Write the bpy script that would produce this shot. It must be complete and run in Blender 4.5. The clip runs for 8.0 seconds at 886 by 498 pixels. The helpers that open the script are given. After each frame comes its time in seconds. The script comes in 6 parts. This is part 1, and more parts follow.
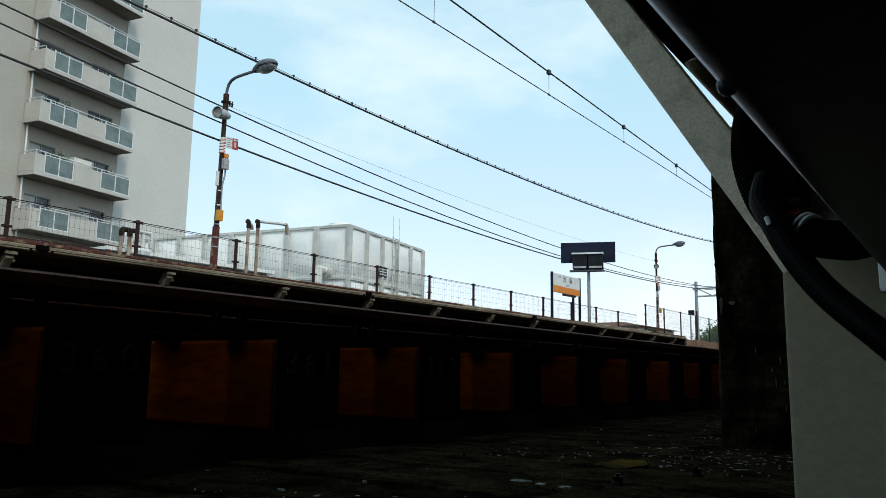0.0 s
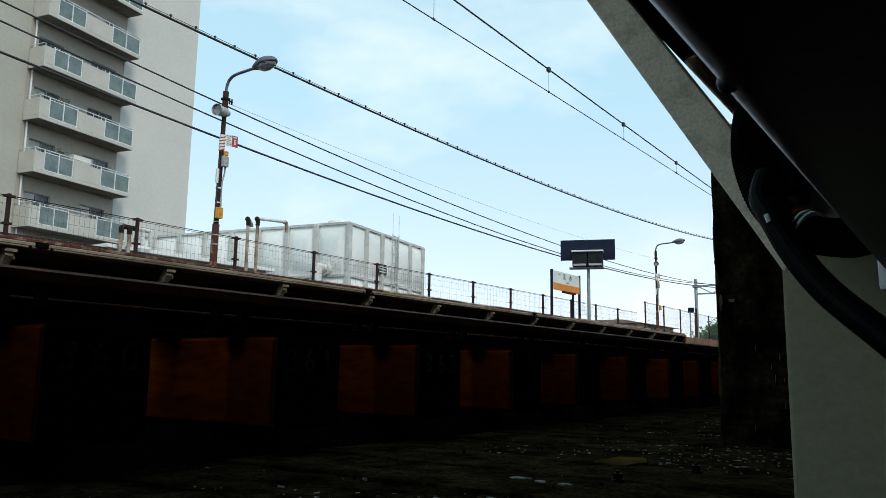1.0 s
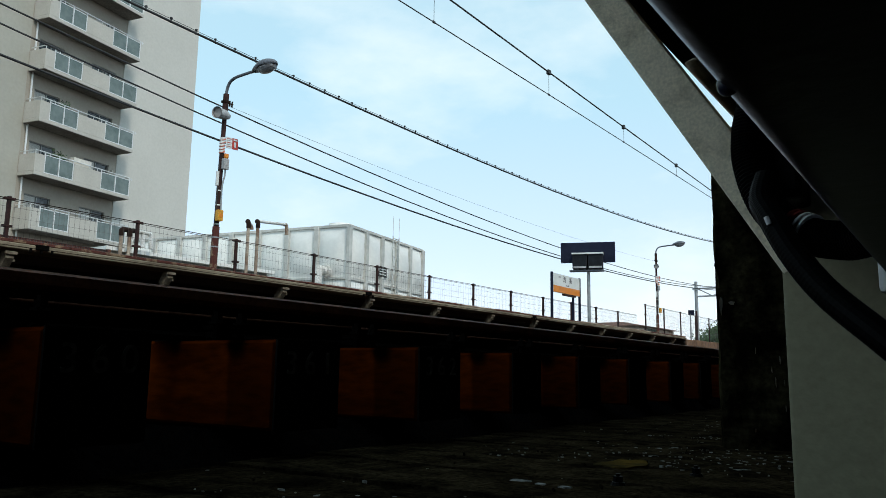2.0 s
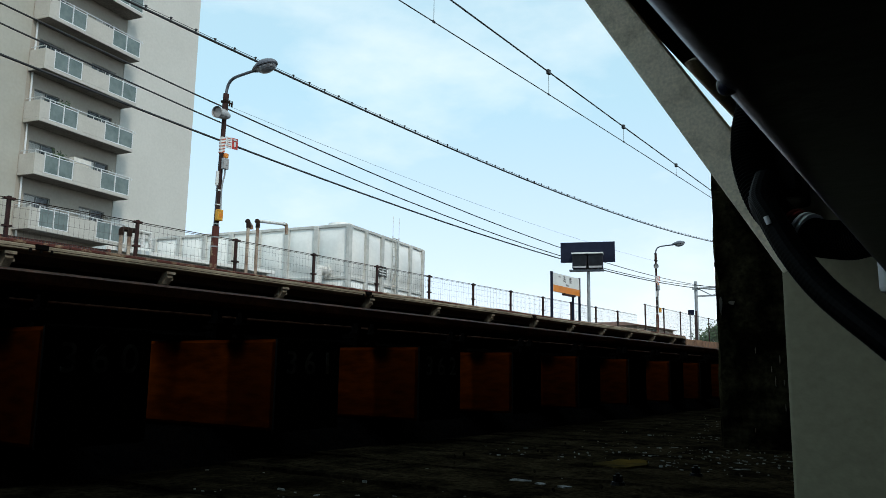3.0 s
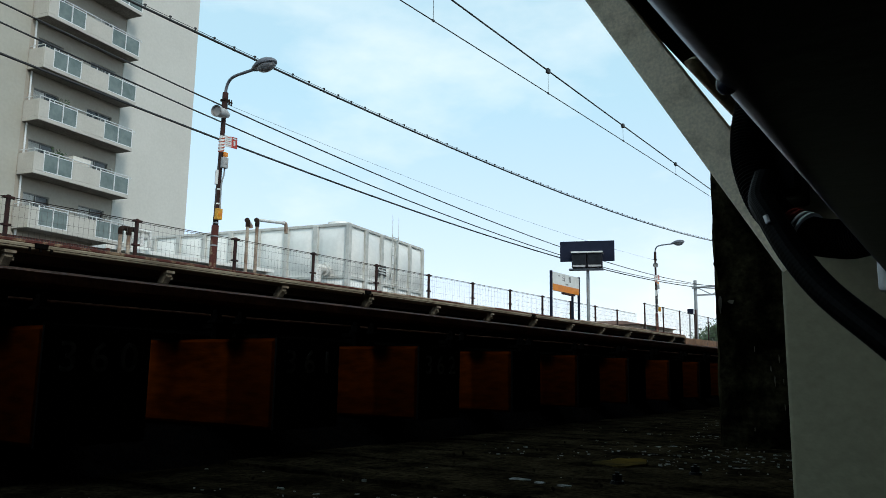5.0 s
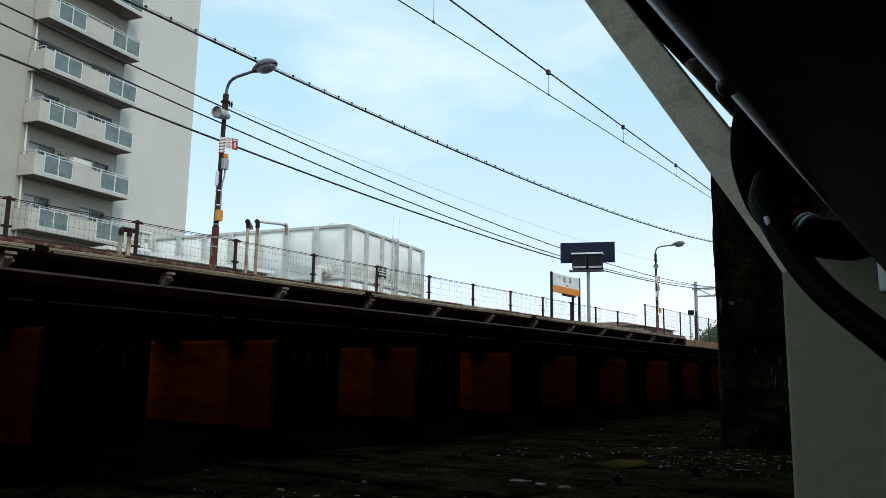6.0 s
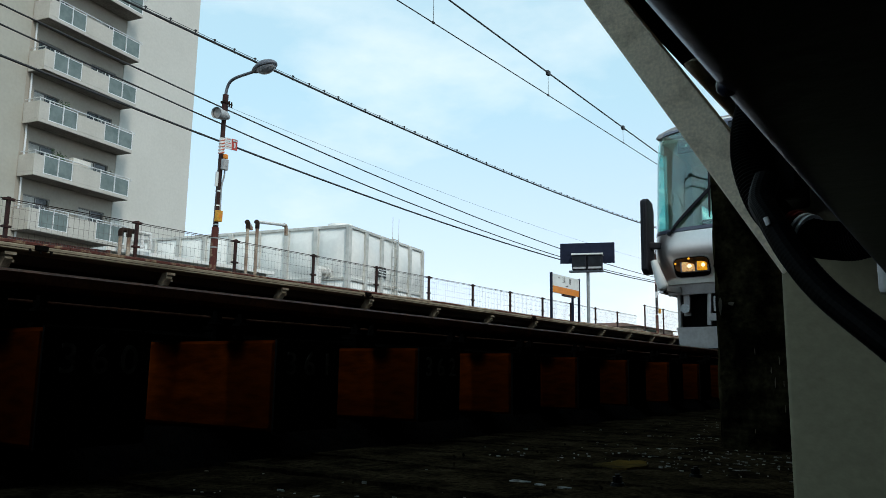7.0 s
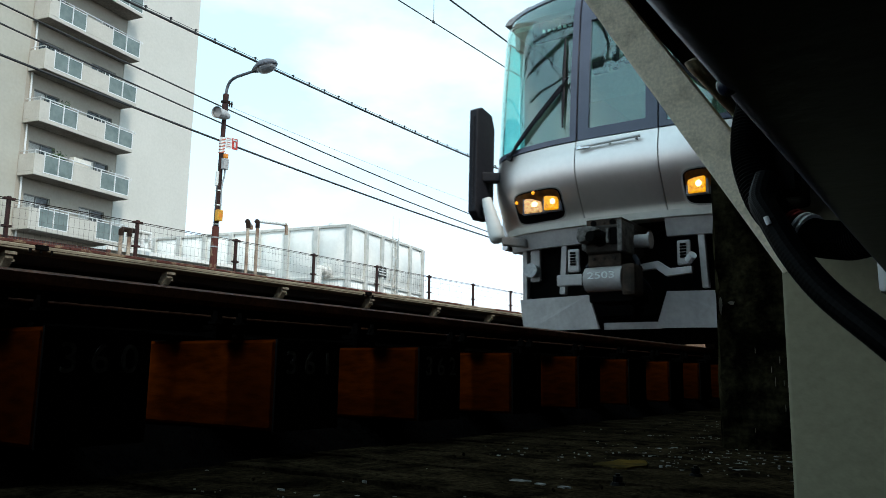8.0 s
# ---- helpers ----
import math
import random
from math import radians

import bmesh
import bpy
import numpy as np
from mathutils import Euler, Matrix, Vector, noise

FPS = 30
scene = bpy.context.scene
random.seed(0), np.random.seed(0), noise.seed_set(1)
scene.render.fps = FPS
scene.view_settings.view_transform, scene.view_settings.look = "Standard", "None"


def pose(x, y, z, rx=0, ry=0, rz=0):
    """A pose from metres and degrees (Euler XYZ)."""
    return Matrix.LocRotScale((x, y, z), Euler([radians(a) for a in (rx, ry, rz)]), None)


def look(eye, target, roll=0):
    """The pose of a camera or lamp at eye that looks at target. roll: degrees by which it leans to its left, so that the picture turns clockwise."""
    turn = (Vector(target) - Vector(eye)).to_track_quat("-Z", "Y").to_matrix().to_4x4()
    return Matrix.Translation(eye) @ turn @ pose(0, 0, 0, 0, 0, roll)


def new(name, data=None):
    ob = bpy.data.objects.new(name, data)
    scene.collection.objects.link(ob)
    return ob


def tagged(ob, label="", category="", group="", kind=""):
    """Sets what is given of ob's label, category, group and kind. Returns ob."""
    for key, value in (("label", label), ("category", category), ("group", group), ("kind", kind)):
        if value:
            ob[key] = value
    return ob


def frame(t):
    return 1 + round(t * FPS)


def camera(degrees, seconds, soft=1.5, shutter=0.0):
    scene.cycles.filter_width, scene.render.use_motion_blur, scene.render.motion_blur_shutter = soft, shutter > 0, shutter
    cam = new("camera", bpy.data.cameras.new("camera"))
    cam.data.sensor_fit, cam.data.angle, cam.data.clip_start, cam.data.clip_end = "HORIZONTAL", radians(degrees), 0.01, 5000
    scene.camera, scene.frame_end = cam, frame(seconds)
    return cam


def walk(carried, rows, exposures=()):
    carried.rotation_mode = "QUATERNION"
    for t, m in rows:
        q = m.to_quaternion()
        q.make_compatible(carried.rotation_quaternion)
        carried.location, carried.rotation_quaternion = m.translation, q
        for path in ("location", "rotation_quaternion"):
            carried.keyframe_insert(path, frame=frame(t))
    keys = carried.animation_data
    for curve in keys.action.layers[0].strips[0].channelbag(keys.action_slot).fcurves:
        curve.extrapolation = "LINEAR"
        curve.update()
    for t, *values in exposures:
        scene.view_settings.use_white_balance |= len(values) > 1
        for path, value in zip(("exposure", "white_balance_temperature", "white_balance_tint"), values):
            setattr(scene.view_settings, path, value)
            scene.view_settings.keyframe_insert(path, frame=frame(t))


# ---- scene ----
# Eye at the origin; X to the right, Y along the tracks away from the camera, z up. Rail heads at z = RAIL.
RAIL, GROUND, DECK = 0.232, -0.22, 1.215
NEAR, FAR = -2.5, -6.3            # centre lines of the two tracks
cam = camera(60.09, 8.0, soft=0.65, shutter=0.15)


def aim(pitch, yaw):
    y, p = radians(yaw), radians(pitch)
    return look((0, 0, 0), (-math.sin(y) * math.cos(p), math.cos(y) * math.cos(p), math.sin(p)), 0.86)


P, YW = 9.06, 34.83
walk(cam, [(t, aim(P + dp, YW + dy)) for t, dp, dy in (
    (0.0, 0, 0), (0.5, 0.045, 0), (1.0, -0.19, -0.02), (1.5, 0.0, 0), (2.2, 0.0, -0.01), (3.0, -0.02, -0.02), (3.5, -0.06, -0.03),
    (4.0, -0.06, -0.03), (4.5, -0.19, -0.07), (5.2, -0.05, -0.05), (6.0, 0, -0.03), (6.5, 0.01, -0.03), (7.0, 0.045, -0.05),
    (7.5, 0, -0.05), (8.0, 0, -0.03))],
    exposures=[(0.0, 0.0), (7.0, 0.0), (7.5, 0.18), (7.8, 0.4), (8.0, 0.52)])

# ---- daylight: thin bright cloud and a hazy sun behind the camera ----
SUN_EL, SUN_AZ = 47, 112          # azimuth clockwise from +Y
world = bpy.data.worlds.new("sky")
scene.world = world
world.use_nodes = True
wn, wl = world.node_tree.nodes, world.node_tree.links
wn.clear()
w_out, w_bg = wn.new("ShaderNodeOutputWorld"), wn.new("ShaderNodeBackground")
w_sky = wn.new("ShaderNodeTexSky")
w_sky.sky_type, w_sky.sun_disc = "NISHITA", False
w_sky.sun_elevation, w_sky.sun_rotation = radians(SUN_EL), radians(SUN_AZ)
w_sky.air_density, w_sky.dust_density, w_sky.ozone_density = 1.0, 0.7, 1.0
w_co = wn.new("ShaderNodeTexCoord")
w_map = wn.new("ShaderNodeMapping")
w_map.inputs["Scale"].default_value = (1.0, 1.0, 2.2)
w_no = wn.new("ShaderNodeTexNoise")
w_no.inputs["Scale"].default_value, w_no.inputs["Detail"].default_value, w_no.inputs["Roughness"].default_value = 2.6, 7, 0.55
w_ramp = wn.new("ShaderNodeValToRGB")
w_ramp.color_ramp.elements[0].position, w_ramp.color_ramp.elements[0].color = 0.51, (0, 0, 0, 1)
w_ramp.color_ramp.elements[1].position, w_ramp.color_ramp.elements[1].color = 0.78, (0.75, 0.75, 0.75, 1)
# an even thin veil under the separate clouds
w_veil = wn.new("ShaderNodeMix")
w_veil.data_type = "RGBA"
w_veil.inputs[0].default_value = 0.78
# the veil is paler and greyer towards the horizon
w_haze, w_sep, w_rise = wn.new("ShaderNodeMix"), wn.new("ShaderNodeSeparateXYZ"), wn.new("ShaderNodeMapRange")
w_haze.data_type = "RGBA"
w_haze.inputs[6].default_value, w_haze.inputs[7].default_value = (2.9, 3.0, 3.9, 1), (2.1, 3.05, 3.7, 1)
w_rise.inputs[1].default_value, w_rise.inputs[2].default_value = 0.04, 0.34
wl.new(w_co.outputs["Generated"], w_sep.inputs[0])
wl.new(w_sep.outputs["Z"], w_rise.inputs[0])
wl.new(w_rise.outputs[0], w_haze.inputs[0])
wl.new(w_haze.outputs[2], w_veil.inputs[7])
w_mix = wn.new("ShaderNodeMix")
w_mix.data_type = "RGBA"
w_mix.inputs[7].default_value = (4.0, 4.15, 4.4, 1)
wl.new(w_co.outputs["Generated"], w_map.inputs["Vector"])
wl.new(w_map.outputs["Vector"], w_no.inputs["Vector"])
wl.new(w_no.outputs["Fac"], w_ramp.inputs["Fac"])
wl.new(w_ramp.outputs["Color"], w_mix.inputs[0])
wl.new(w_sky.outputs["Color"], w_veil.inputs[6])
wl.new(w_veil.outputs[2], w_mix.inputs[6])
w_tint = wn.new("ShaderNodeMix")
w_tint.data_type, w_tint.blend_type = "RGBA", "MULTIPLY"
w_tint.inputs[0].default_value, w_tint.inputs[7].default_value = 1.0, (0.99, 1.03, 0.96, 1)
wl.new(w_mix.outputs[2], w_tint.inputs[6])
wl.new(w_tint.outputs[2], w_bg.inputs["Color"])
w_bg.inputs["Strength"].default_value = 0.27
wl.new(w_bg.outputs["Background"], w_out.inputs["Surface"])

sun_data = bpy.data.lights.new("sun", "SUN")
sun_data.energy, sun_data.angle, sun_data.color = 1.85, radians(12), (1.0, 0.93, 0.84)
sun = new("sun", sun_data)
_e, _a = radians(SUN_EL), radians(SUN_AZ)
sun.matrix_world = look((0, 0, 0), (-math.sin(_a) * math.cos(_e), -math.cos(_a) * math.cos(_e), -math.sin(_e)))


# ---- materials ----
def mat(name, base, second=None, rough=0.7, metal=0.0, scale=3.0, fine=40.0, bump=0.2, amount=0.5, spot=0.5, wide=0.12, vary=0.0, stretch=(1, 1, 1), distance=0.004, spec=0.5):
    """A surface of two colours broken up by noise at two scales, with fine relief. vary: lightness from object to object."""
    m = bpy.data.materials.new(name)
    m.use_nodes = True
    n, l = m.node_tree.nodes, m.node_tree.links
    b = n["Principled BSDF"]
    second = second or tuple(c * 0.6 for c in base)
    co, mp = n.new("ShaderNodeTexCoord"), n.new("ShaderNodeMapping")
    mp.inputs["Scale"].default_value = stretch
    l.new(co.outputs["Object"], mp.inputs["Vector"])
    big, small = n.new("ShaderNodeTexNoise"), n.new("ShaderNodeTexNoise")
    big.inputs["Scale"].default_value, big.inputs["Detail"].default_value, big.inputs["Roughness"].default_value = scale, 6, 0.62
    small.inputs["Scale"].default_value, small.inputs["Detail"].default_value = fine, 3
    for t in (big, small):
        l.new(mp.outputs["Vector"], t.inputs["Vector"])
    ramp = n.new("ShaderNodeValToRGB")
    ramp.color_ramp.elements[0].position, ramp.color_ramp.elements[1].position = spot - wide, spot + wide
    ramp.color_ramp.elements[0].color, ramp.color_ramp.elements[1].color = (*base, 1), (*second, 1)
    l.new(big.outputs["Fac"], ramp.inputs["Fac"])
    grain = n.new("ShaderNodeMapRange")
    grain.inputs[3].default_value, grain.inputs[4].default_value = 1 - amount * 0.5, 1 + amount * 0.5
    grain.inputs[1].default_value, grain.inputs[2].default_value = 0.3, 0.7
    l.new(small.outputs["Fac"], grain.inputs[0])
    value = grain.outputs[0]
    if vary:
        info, rng, mul = n.new("ShaderNodeObjectInfo"), n.new("ShaderNodeMapRange"), n.new("ShaderNodeMath")
        rng.inputs[3].default_value, rng.inputs[4].default_value = 1 - vary, 1 + vary
        mul.operation = "MULTIPLY"
        l.new(info.outputs["Random"], rng.inputs[0])
        l.new(rng.outputs[0], mul.inputs[0])
        l.new(value, mul.inputs[1])
        value = mul.outputs[0]
    mix = n.new("ShaderNodeMix")
    mix.data_type, mix.blend_type = "RGBA", "MULTIPLY"
    mix.inputs[0].default_value = 1.0
    l.new(ramp.outputs["Color"], mix.inputs[6])
    l.new(value, mix.inputs[7])
    l.new(mix.outputs[2], b.inputs["Base Color"])
    b.inputs["Roughness"].default_value, b.inputs["Metallic"].default_value = rough, metal
    b.inputs["Specular IOR Level"].default_value = spec
    if bump:
        bp, add = n.new("ShaderNodeBump"), n.new("ShaderNodeMath")
        add.operation = "ADD"
        l.new(big.outputs["Fac"], add.inputs[0])
        l.new(small.outputs["Fac"], add.inputs[1])
        bp.inputs["Strength"].default_value, bp.inputs["Distance"].default_value = bump, distance
        l.new(add.outputs[0], bp.inputs["Height"])
        l.new(bp.outputs["Normal"], b.inputs["Normal"])
    return m


def glow(name, colour, strength):
    m = mat(name, colour, tuple(c * 0.45 for c in colour), rough=0.3, bump=0, scale=30, fine=90, amount=0.6)
    b = m.node_tree.nodes["Principled BSDF"]
    m.node_tree.links.new(b.inputs["Base Color"].links[0].from_socket, b.inputs["Emission Color"])
    b.inputs["Emission Strength"].default_value = strength
    return m


def glass(name, colour, rough=0.02, ior=1.45, transmission=1.0):
    m = bpy.data.materials.new(name)
    m.use_nodes = True
    b = m.node_tree.nodes["Principled BSDF"]
    b.inputs["Base Color"].default_value, b.inputs["Roughness"].default_value = (*colour, 1), rough
    b.inputs["Transmission Weight"].default_value, b.inputs["IOR"].default_value = transmission, ior
    return m


